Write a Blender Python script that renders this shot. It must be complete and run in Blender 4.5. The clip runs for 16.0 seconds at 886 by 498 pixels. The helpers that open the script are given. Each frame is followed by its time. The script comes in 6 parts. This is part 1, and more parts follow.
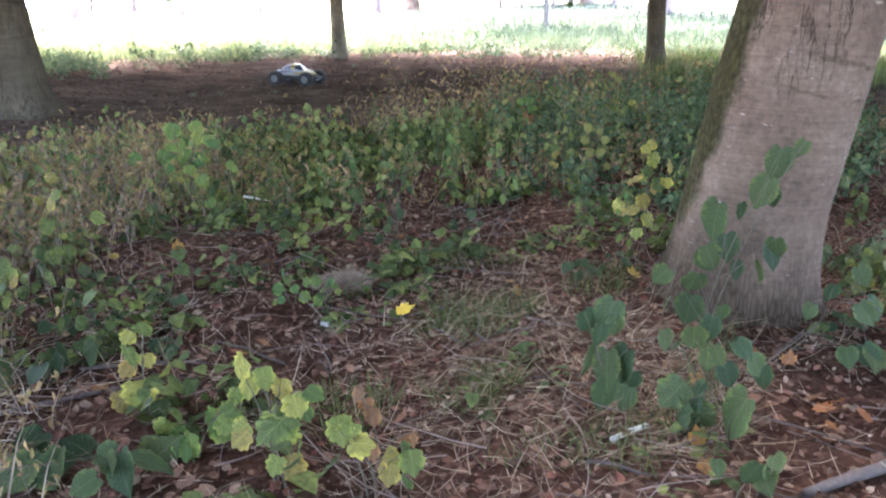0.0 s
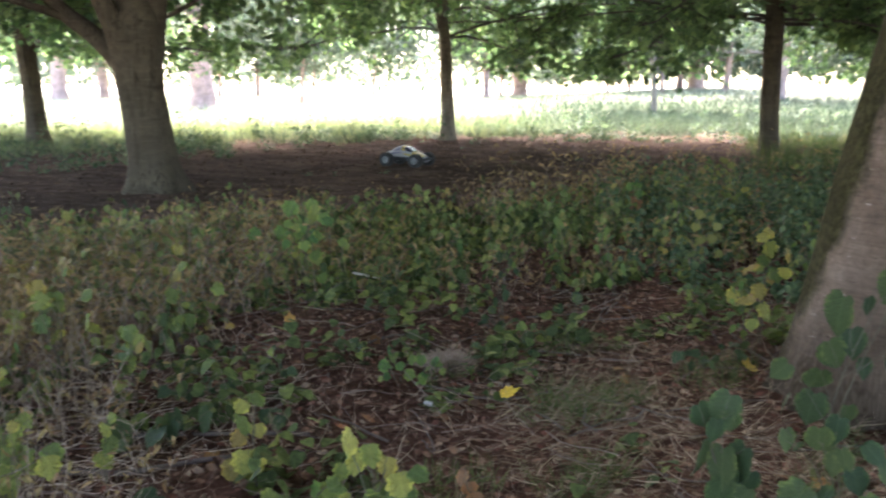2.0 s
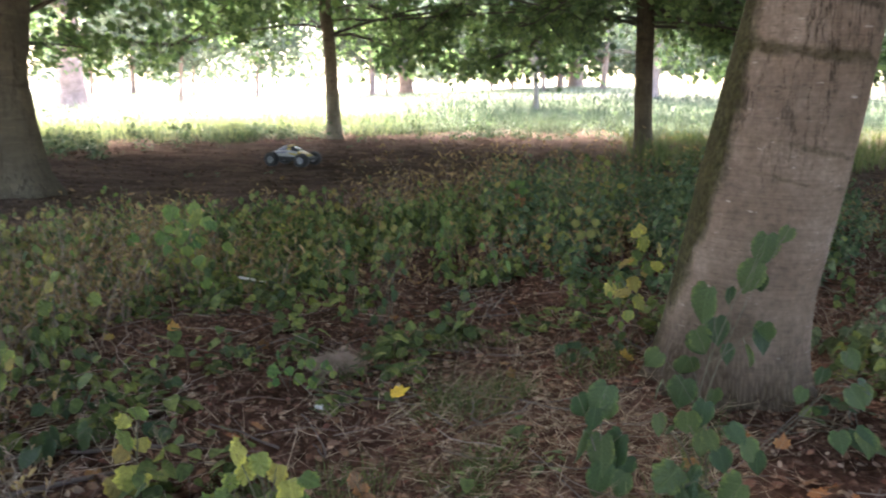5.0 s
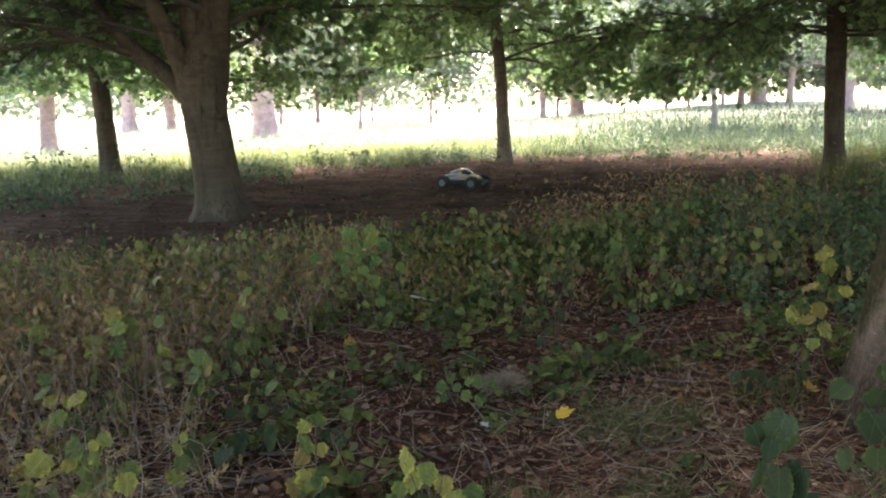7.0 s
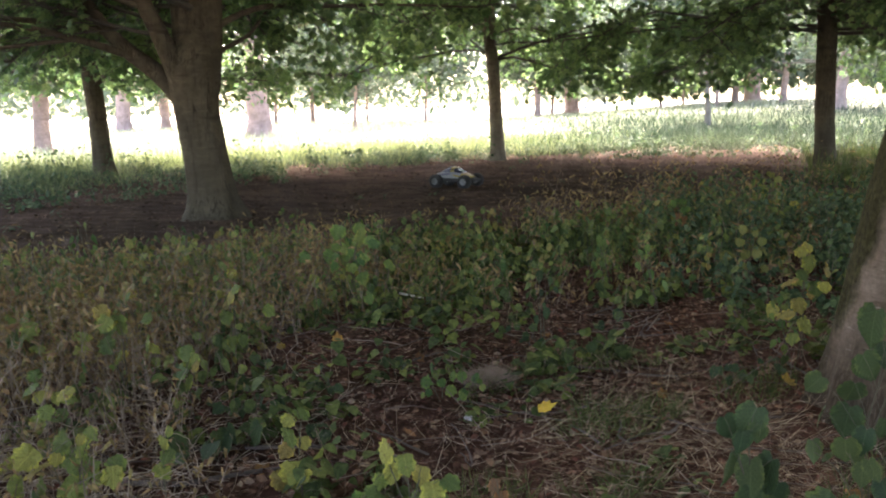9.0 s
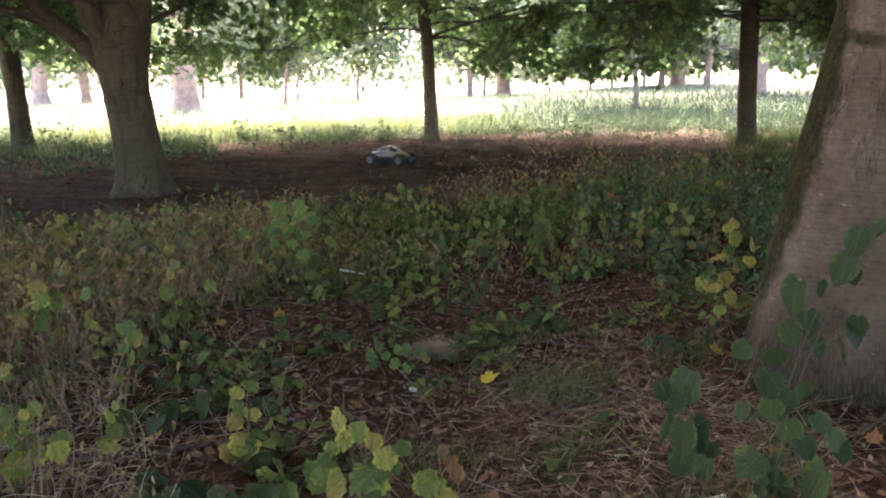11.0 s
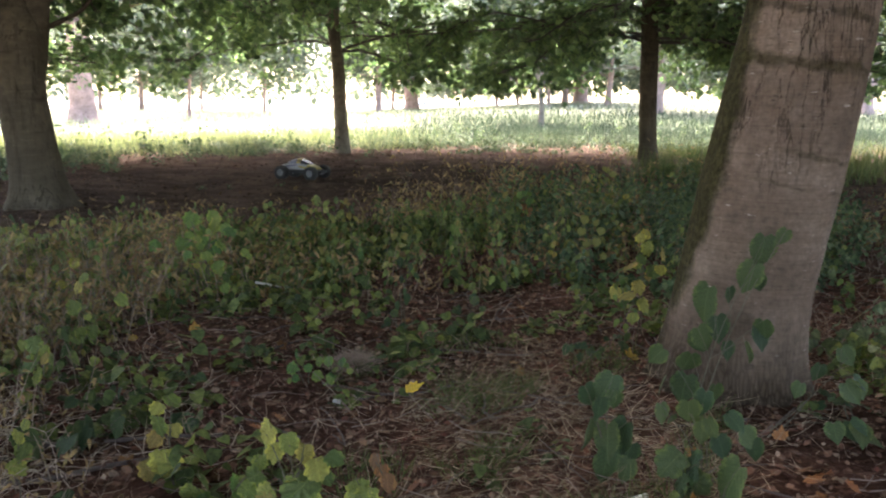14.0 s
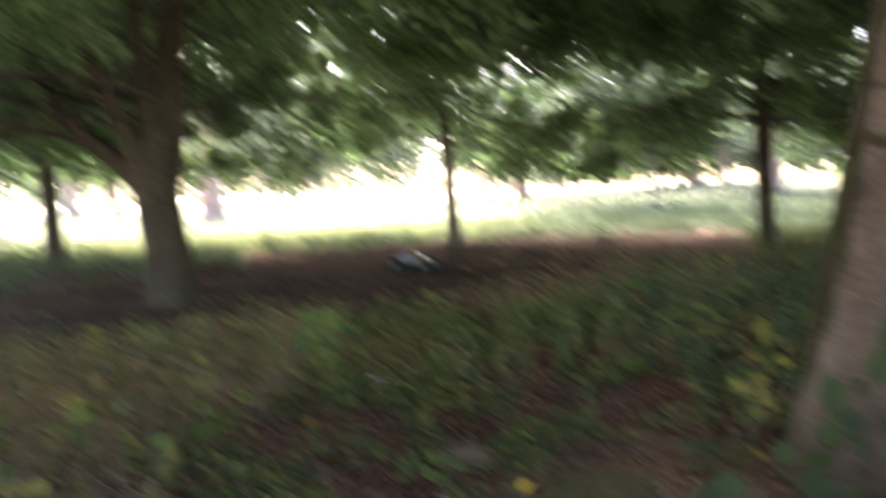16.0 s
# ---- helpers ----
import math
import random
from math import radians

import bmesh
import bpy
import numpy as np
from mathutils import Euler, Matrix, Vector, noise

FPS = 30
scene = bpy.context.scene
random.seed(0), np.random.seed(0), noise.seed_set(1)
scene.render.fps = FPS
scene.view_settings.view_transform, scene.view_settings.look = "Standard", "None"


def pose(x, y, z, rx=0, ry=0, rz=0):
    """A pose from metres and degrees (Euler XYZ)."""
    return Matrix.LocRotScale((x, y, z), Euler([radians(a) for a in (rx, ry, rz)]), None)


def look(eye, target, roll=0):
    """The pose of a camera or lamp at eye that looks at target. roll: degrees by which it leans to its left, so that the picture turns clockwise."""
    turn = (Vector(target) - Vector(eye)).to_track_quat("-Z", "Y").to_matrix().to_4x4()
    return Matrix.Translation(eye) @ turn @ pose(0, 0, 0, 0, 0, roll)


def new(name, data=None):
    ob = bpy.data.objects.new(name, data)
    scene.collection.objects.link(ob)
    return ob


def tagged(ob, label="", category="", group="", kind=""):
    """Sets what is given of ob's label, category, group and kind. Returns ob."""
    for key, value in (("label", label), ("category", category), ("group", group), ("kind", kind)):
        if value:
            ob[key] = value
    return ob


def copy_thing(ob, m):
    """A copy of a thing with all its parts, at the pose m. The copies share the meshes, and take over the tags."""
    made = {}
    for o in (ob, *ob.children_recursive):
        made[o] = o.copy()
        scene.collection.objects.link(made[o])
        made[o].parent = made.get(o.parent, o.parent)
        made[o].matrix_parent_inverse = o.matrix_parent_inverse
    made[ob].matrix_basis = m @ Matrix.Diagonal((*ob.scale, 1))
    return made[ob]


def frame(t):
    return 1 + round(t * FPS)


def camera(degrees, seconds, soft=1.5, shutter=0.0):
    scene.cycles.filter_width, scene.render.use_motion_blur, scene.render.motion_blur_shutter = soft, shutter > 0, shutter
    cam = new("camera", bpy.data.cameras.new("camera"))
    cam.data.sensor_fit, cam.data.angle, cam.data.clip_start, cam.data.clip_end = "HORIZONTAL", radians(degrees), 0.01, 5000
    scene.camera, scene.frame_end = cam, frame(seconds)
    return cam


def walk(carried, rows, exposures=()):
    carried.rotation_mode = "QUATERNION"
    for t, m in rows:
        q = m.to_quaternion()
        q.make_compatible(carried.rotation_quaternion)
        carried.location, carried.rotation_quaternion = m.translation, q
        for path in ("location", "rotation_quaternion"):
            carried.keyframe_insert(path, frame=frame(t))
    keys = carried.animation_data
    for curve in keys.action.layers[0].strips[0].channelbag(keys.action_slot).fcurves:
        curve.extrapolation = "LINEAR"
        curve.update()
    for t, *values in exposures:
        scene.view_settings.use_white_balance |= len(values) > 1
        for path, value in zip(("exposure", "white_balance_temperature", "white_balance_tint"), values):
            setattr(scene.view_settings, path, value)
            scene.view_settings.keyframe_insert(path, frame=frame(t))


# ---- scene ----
cam = camera(58.5, 16.0, soft=2.1, shutter=0.6)
EXPOSURE = 4.07
# time, stops, white point, tint
STOPS = [(0, 1.24, 5820, 22), (0.5, 0.43, 5720, 19.5), (1, 0.4, 6400, 18), (1.5, 0.46, 6350, 18.5), (2, 0.42, 6200, 15), (3, 0.4, 6250, 15), (5.5, 0.48, 6500, 16),
         (6, 0.08, 6600, 16), (7, 0.05, 6600, 16), (12.5, 0.05, 6600, 17), (16, 0.05, 6600, 17)]
PATH = [
    (0, (0.315, 0.035, 1.366), (0.066, 1.927, 0.768), 0.2),
    (0.5, (0.288, 0.05, 1.37), (0.006, 1.955, 0.831), 0.1),
    (1, (0.266, 0.04, 1.37), (-0.212, 1.922, 0.889), -0.5),
    (1.5, (0.271, 0.019, 1.378), (-0.328, 1.881, 0.961), -0.3),
    (2, (0.287, 0.016, 1.377), (-0.221, 1.908, 0.973), 0.3),
    (2.5, (0.303, 0.025, 1.374), (-0.019, 1.954, 0.957), 1.0),
    (3, (0.312, 0.033, 1.374), (0.181, 1.982, 0.942), 1.6),
    (3.2, (0.31, 0.036, 1.372), (0.204, 1.984, 0.933), 1.6),
    (5.3, (0.307, -0.017, 1.407), (-0.005, 1.919, 1.009), -0.1),
    (5.5, (0.291, -0.01, 1.398), (-0.105, 1.911, 1.008), -0.3),
    (6, (0.288, -0.017, 1.394), (-0.337, 1.845, 1.019), -0.9),
    (6.5, (0.31, -0.033, 1.4), (-0.319, 1.831, 1.04), -1.3),
    (7, (0.333, -0.06, 1.406), (-0.32, 1.798, 1.056), -1.4),
    (7.5, (0.369, -0.078, 1.407), (-0.319, 1.766, 1.054), -1.5),
    (8, (0.392, -0.097, 1.408), (-0.273, 1.756, 1.056), -1.8),
    (8.5, (0.403, -0.104, 1.414), (-0.251, 1.754, 1.065), -1.7),
    (9, (0.405, -0.097, 1.409), (-0.238, 1.764, 1.055), -1.5),
    (9.5, (0.404, -0.083, 1.401), (-0.212, 1.785, 1.034), -1.3),
    (10, (0.401, -0.081, 1.395), (-0.154, 1.797, 0.989), -0.7),
    (10.2, (0.4, -0.102, 1.408), (-0.129, 1.784, 1.002), -0.8),
    (12.5, (0.286, -0.2, 1.363), (-0.141, 1.711, 0.956), 0.4),
    (13, (0.3, -0.2, 1.365), (-0.064, 1.726, 0.967), 0.8),
    (13.5, (0.313, -0.199, 1.37), (0.102, 1.751, 0.981), 0.9),
    (14, (0.296, -0.199, 1.376), (0.046, 1.75, 1.006), 0.5),
    (14.5, (0.323, -0.186, 1.373), (0.036, 1.755, 0.988), 0.1),
    (15, (0.348, -0.191, 1.384), (0.083, 1.757, 1.015), -0.1),
    (15.5, (0.357, -0.197, 1.383), (0.072, 1.76, 1.082), 0.2),
    (15.8, (0.359, -0.208, 1.406), (0.051, 1.749, 1.131), -0.3),
    (15.9, (0.34, -0.215, 1.412), (-0.048, 1.737, 1.17), -0.9),
    (16, (0.33, -0.233, 1.42), (-0.201, 1.689, 1.273), -1.9),
]
walk(cam, [(t, look(eye, target, roll)) for t, eye, target, roll in PATH], exposures=[(t, EXPOSURE + e, kelvin, tint) for t, e, kelvin, tint in STOPS])

# ---- light: an overcast summer sky over an open park, shade under the crowns ----
world = bpy.data.worlds.new("sky")
scene.world = world
world.use_nodes = True
wn = world.node_tree
sky = wn.nodes.new("ShaderNodeTexSky")
sky.sky_type, sky.sun_disc = 'NISHITA', False
sky.sun_elevation, sky.sun_rotation = radians(52), radians(-20)
sky.dust_density, sky.air_density, sky.ozone_density = 4.0, 1.0, 1.0
wn.links.new(sky.outputs[0], wn.nodes["Background"].inputs[0])
wn.nodes["Background"].inputs[1].default_value = 0.15
sun_data = bpy.data.lights.new("sun", 'SUN')
sun_data.energy, sun_data.angle, sun_data.color = 4.0, radians(30), (1.0, 0.96, 0.9)
sun = new("sun", sun_data)
sun.matrix_world = look((-12, 34, 52), (0, 0, 0))


# ---- materials ----
def nodes_of(name):
    m = bpy.data.materials.new(name)
    m.use_nodes = True
    nt = m.node_tree
    return m, nt, nt.nodes["Principled BSDF"]


def ramp(nt, fac, stops, interp='LINEAR'):
    r = nt.nodes.new("ShaderNodeValToRGB")
    r.color_ramp.interpolation = interp
    while len(r.color_ramp.elements) < len(stops):
        r.color_ramp.elements.new(0.5)
    for e, (p, c) in zip(r.color_ramp.elements, stops):
        e.position, e.color = p, (*c, 1) if len(c) == 3 else c
    nt.links.new(fac, r.inputs[0])
    return r.outputs[0]


def noise_tex(nt, scale, detail=4, stretch=(1, 1, 1), space="Object", rough=0.55):
    tc = nt.nodes.new("ShaderNodeTexCoord")
    mp = nt.nodes.new("ShaderNodeMapping")
    mp.inputs["Scale"].default_value = stretch
    n = nt.nodes.new("ShaderNodeTexNoise")
    n.inputs["Scale"].default_value, n.inputs["Detail"].default_value = scale, detail
    n.inputs["Roughness"].default_value = rough
    nt.links.new(tc.outputs[space], mp.inputs[0])
    nt.links.new(mp.outputs[0], n.inputs[0])
    return n.outputs["Fac"]


def mixc(nt, fac, a, b, mode='MIX'):
    m = nt.nodes.new("ShaderNodeMix")
    m.data_type, m.blend_type = 'RGBA', mode
    for sock, v in ((m.inputs[0], fac), (m.inputs[6], a), (m.inputs[7], b)):
        if isinstance(v, (int, float)):
            sock.default_value = v
        elif isinstance(v, tuple):
            sock.default_value = (*v, 1)
        else:
            nt.links.new(v, sock)
    return m.outputs[2]


def mathn(nt, op, a, b=0.0, clamp=False):
    m = nt.nodes.new("ShaderNodeMath")
    m.operation, m.use_clamp = op, clamp
    for sock, v in ((m.inputs[0], a), (m.inputs[1], b)):
        if isinstance(v, (int, float)):
            sock.default_value = v
        else:
            nt.links.new(v, sock)
    return m.outputs[0]


def bump(nt, bsdf, height, strength=0.4, distance=0.01):
    b = nt.nodes.new("ShaderNodeBump")
    b.inputs["Strength"].default_value, b.inputs["Distance"].default_value = strength, distance
    nt.links.new(height, b.inputs["Height"])
    nt.links.new(b.outputs[0], bsdf.inputs["Normal"])


def leaf_material(name, colours, through_light=0.35, rough=0.65, per_object=False, gloss=0.12):
    """A thin leaf: its colour varies from leaf to leaf, with paler veins and blotches, and light shines through it."""
    m, nt, b = nodes_of(name)
    if per_object:
        rnd = nt.nodes.new("ShaderNodeObjectInfo").outputs["Random"]
    else:
        rnd = nt.nodes.new("ShaderNodeNewGeometry").outputs["Random Per Island"]
    k = len(colours) - 1
    col = ramp(nt, rnd, [(i / k, c) for i, c in enumerate(colours)])
    blot = ramp(nt, noise_tex(nt, 45, 3), [(0.35, (0.62, 0.64, 0.66)), (0.65, (1.25, 1.22, 1.1))])
    col = mixc(nt, 1.0, col, blot, 'MULTIPLY')
    if per_object:
        tc = nt.nodes.new("ShaderNodeTexCoord")
        sx = nt.nodes.new("ShaderNodeSeparateXYZ")
        nt.links.new(tc.outputs["Object"], sx.inputs[0])
        away = mathn(nt, 'ABSOLUTE', sx.outputs[0])
        rib = ramp(nt, away, [(0.008, (1, 1, 1)), (0.022, (0, 0, 0))])
        wave = mathn(nt, 'SINE', mathn(nt, 'MULTIPLY', mathn(nt, 'SUBTRACT', sx.outputs[1], mathn(nt, 'MULTIPLY', away, 0.75)), 42.0))
        vein = ramp(nt, wave, [(0.9, (0, 0, 0)), (0.98, (0.55, 0.55, 0.55))])
        pale = mixc(nt, 1.0, col, (1.45, 1.4, 1.35), 'MULTIPLY')
        col = mixc(nt, mathn(nt, 'MAXIMUM', rib, vein), col, pale)
        worn = ramp(nt, mathn(nt, 'ADD', away, mathn(nt, 'MULTIPLY', noise_tex(nt, 6, 3), 0.5)), [(0.53, (0, 0, 0)), (0.66, (0.8, 0.8, 0.8))])
        col = mixc(nt, worn, col, mixc(nt, 1.0, col, (1.9, 1.75, 1.3), 'MULTIPLY'))
        bump(nt, b, mathn(nt, 'SUBTRACT', mathn(nt, 'MULTIPLY', wave, 0.4), rib), 0.2, 0.003)
    nt.links.new(col, b.inputs["Base Color"])
    b.inputs["Roughness"].default_value = rough
    b.inputs["Specular IOR Level"].default_value = gloss
    tr = nt.nodes.new("ShaderNodeBsdfTranslucent")
    nt.links.new(mixc(nt, 1.0, col, (1.1, 1.15, 0.8), 'MULTIPLY'), tr.inputs[0])
    mx = nt.nodes.new("ShaderNodeMixShader")
    mx.inputs[0].default_value = through_light
    nt.links.new(b.outputs[0], mx.inputs[1])
    nt.links.new(tr.outputs[0], mx.inputs[2])
    nt.links.new(mx.outputs[0], nt.nodes["Material Output"].inputs[0])
    return m


def plain(name, colour, rough=0.6, metal=0.0, vary=0.25, scale=30, bump_by=0.15):
    m, nt, b = nodes_of(name)
    n = noise_tex(nt, scale, 5)
    lo, hi = tuple(c * (1 - vary) for c in colour), tuple(min(1, c * (1 + vary)) for c in colour)
    nt.links.new(ramp(nt, n, [(0.3, lo), (0.7, hi)]), b.inputs["Base Color"])
    b.inputs["Roughness"].default_value, b.inputs["Metallic"].default_value = rough, metal
    bump(nt, b, n, bump_by, 0.004)
    return m


def straw_material(name, colours):
    m, nt, b = nodes_of(name)
    rnd = nt.nodes.new("ShaderNodeNewGeometry").outputs["Random Per Island"]
    k = len(colours) - 1
    nt.links.new(ramp(nt, rnd, [(i / k, c) for i, c in enumerate(colours)]), b.inputs["Base Color"])
    b.inputs["Roughness"].default_value = 0.75
    return m


def soil_material():
    """Woodland floor: dark humus under trampled leaf litter, paler bare soil with dust haze in its tone on the worn
    strip, straw green in the open field.
    """
    m, nt, b = nodes_of("soil")
    big = noise_tex(nt, 0.55, 4)
    mid = noise_tex(nt, 5.0, 6)
    fine = noise_tex(nt, 42, 7, rough=0.7)
    chips = nt.nodes.new("ShaderNodeTexVoronoi")
    tc = nt.nodes.new("ShaderNodeTexCoord")
    chips.inputs["Scale"].default_value = 24
    nt.links.new(tc.outputs["Object"], chips.inputs[0])
    humus = ramp(nt, mid, [(0.3, (0.031, 0.0165, 0.012)), (0.55, (0.064, 0.034, 0.025)), (0.75, (0.105, 0.059, 0.043))])
    litter = ramp(nt, mathn(nt, 'ADD', mathn(nt, 'MULTIPLY', chips.outputs["Color"], 0.6), mathn(nt, 'MULTIPLY', fine, 0.4)),
                  [(0.2, (0.031, 0.0165, 0.012)), (0.5, (0.082, 0.044, 0.03)), (0.8, (0.185, 0.108, 0.074))])
    wood_floor = mixc(nt, ramp(nt, fine, [(0.4, (0, 0, 0)), (0.62, (1, 1, 1))]), humus, litter)
    trod = nt.nodes.new("ShaderNodeAttribute")
    trod.attribute_name = "trodden"
    tread = noise_tex(nt, 1.6, 7, (1.0, 1.8, 1.0), rough=0.7)
    # Bare strip soil, its tone raised to carry the haze of airborne dust.
    bare = mixc(nt, ramp(nt, fine, [(0.45, (0, 0, 0)), (0.65, (0.5, 0.5, 0.5))]), ramp(nt, tread, [(0.3, (0.04, 0.0285, 0.022)), (0.5, (0.088, 0.064, 0.05)), (0.7, (0.14, 0.105, 0.083))]), litter)
    wood_floor = mixc(nt, trod.outputs["Fac"], wood_floor, bare)
    zone = nt.nodes.new("ShaderNodeAttribute")
    zone.attribute_name = "open_field"
    wobble = mathn(nt, 'ADD', zone.outputs["Fac"], mathn(nt, 'MULTIPLY', mathn(nt, 'SUBTRACT', mid, 0.5), 0.5))
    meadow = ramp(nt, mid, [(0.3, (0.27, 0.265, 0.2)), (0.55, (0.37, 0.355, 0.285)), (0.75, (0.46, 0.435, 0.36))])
    # Darker green ground of the far right, with shade mixed into the colour.
    shaded_zone = nt.nodes.new("ShaderNodeAttribute")
    shaded_zone.attribute_name = "shaded_green_field"
    meadow = mixc(nt, shaded_zone.outputs["Fac"], meadow, ramp(nt, mid, [(0.3, (0.03, 0.038, 0.022)), (0.7, (0.072, 0.08, 0.05))]))
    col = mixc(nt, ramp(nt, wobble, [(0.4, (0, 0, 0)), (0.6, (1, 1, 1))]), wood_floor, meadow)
    col = mixc(nt, 1.0, col, ramp(nt, big, [(0.3, (0.65, 0.65, 0.66)), (0.7, (1.25, 1.2, 1.18))]), 'MULTIPLY')
    nt.links.new(col, b.inputs["Base Color"])
    b.inputs["Roughness"].default_value = 1.0
    b.inputs["Specular IOR Level"].default_value = 0.0
    bump(nt, b, mathn(nt, 'ADD', fine, mathn(nt, 'MULTIPLY', chips.outputs["Distance"], 0.8)), 0.8, 0.02)
    return m


def bark_material(name, light, dark, moss=0.0, moss_side=(-1, -0.25), lean=(0.0, 0.0), fissure=24):
    """Grey-brown bark with upright cracks, faint rings across, knots, and green moss up one side of the trunk."""
    m, nt, b = nodes_of(name)
    grain = noise_tex(nt, 9, 6)
    blotch = noise_tex(nt, 2.2, 5)
    crack = noise_tex(nt, 1.0, 5, (fissure, fissure, 2.2), rough=0.65)
    seam = mathn(nt, 'ABSOLUTE', mathn(nt, 'SUBTRACT', noise_tex(nt, 1.0, 3, (fissure * 0.55, fissure * 0.55, 0.9)), 0.5))
    seam = mathn(nt, 'ADD', seam, mathn(nt, 'MULTIPLY', mathn(nt, 'SUBTRACT', 0.57, noise_tex(nt, 1.7, 3)), 0.14, True))
    ring = noise_tex(nt, 1.0, 4, (2.5, 2.5, 38))
    band = noise_tex(nt, 1.0, 2, (1.3, 1.3, 6.5))
    col = ramp(nt, blotch, [(0.32, tuple(c * 0.7 for c in light)), (0.68, tuple(min(1, c * 1.25) for c in light))])
    col = mixc(nt, ramp(nt, ring, [(0.54, (0, 0, 0)), (0.7, (0.6, 0.6, 0.6))]), col, tuple(c * 1.3 for c in light))
    col = mixc(nt, ramp(nt, noise_tex(nt, 1.0, 3, (3.5, 3.5, 60)), [(0.3, (0.5, 0.5, 0.5)), (0.42, (0, 0, 0))]), col, tuple(c * 0.6 for c in light))
    col = mixc(nt, ramp(nt, crack, [(0.3, (0.6, 0.6, 0.6)), (0.45, (0, 0, 0))]), col, dark)
    col = mixc(nt, ramp(nt, seam, [(0.004, (0.85, 0.85, 0.85)), (0.02, (0, 0, 0))]), col, tuple(c * 0.7 for c in dark))
    col = mixc(nt, ramp(nt, band, [(0.62, (0, 0, 0)), (0.72, (0.6, 0.6, 0.6))]), col, dark)
    col = mixc(nt, ramp(nt, grain, [(0.4, (0, 0, 0)), (0.7, (0.6, 0.6, 0.6))]), col, tuple(c * 0.5 for c in light))
    if moss:
        tc = nt.nodes.new("ShaderNodeTexCoord")
        sx = nt.nodes.new("ShaderNodeSeparateXYZ")
        nt.links.new(tc.outputs["Object"], sx.inputs[0])
        px = mathn(nt, 'SUBTRACT', sx.outputs[0], mathn(nt, 'MULTIPLY', sx.outputs[2], lean[0]))
        py = mathn(nt, 'SUBTRACT', sx.outputs[1], mathn(nt, 'MULTIPLY', sx.outputs[2], lean[1]))
        side = mathn(nt, 'ADD', mathn(nt, 'MULTIPLY', px, moss_side[0]), mathn(nt, 'MULTIPLY', py, moss_side[1]))
        side = mathn(nt, 'ADD', side, mathn(nt, 'MULTIPLY', mathn(nt, 'SUBTRACT', crack, 0.5), 0.12))
        side = mathn(nt, 'ADD', side, mathn(nt, 'MULTIPLY', mathn(nt, 'SUBTRACT', blotch, 0.5), 0.16))
        mask = ramp(nt, side, [(moss, (0, 0, 0)), (moss + 0.06, (0.9, 0.9, 0.9))])
        green = ramp(nt, grain, [(0.3, (0.022, 0.024, 0.008)), (0.7, (0.08, 0.076, 0.024))])
        col = mixc(nt, mask, col, green)
        # Darker brown towards the foot, with a ragged upper edge.
        foot_level = mathn(nt, 'ADD', sx.outputs[2], mathn(nt, 'MULTIPLY', mathn(nt, 'SUBTRACT', crack, 0.5), 0.5))
        foot_level = mathn(nt, 'ADD', foot_level, mathn(nt, 'MULTIPLY', mathn(nt, 'SUBTRACT', blotch, 0.5), 0.35))
        col = mixc(nt, ramp(nt, foot_level, [(0.08, (0.85, 0.85, 0.85)), (0.3, (0, 0, 0))]), col, (0.035, 0.023, 0.015))
    nt.links.new(col, b.inputs["Base Color"])
    b.inputs["Roughness"].default_value = 0.9
    b.inputs["Specular IOR Level"].default_value = 0.06
    h = mathn(nt, 'ADD', mathn(nt, 'MULTIPLY', crack, 1.0), mathn(nt, 'MULTIPLY', ring, 0.35))
    h = mathn(nt, 'ADD', h, mathn(nt, 'MULTIPLY', grain, 0.5))
    bump(nt, b, h, 1.0, 0.02)
    return m


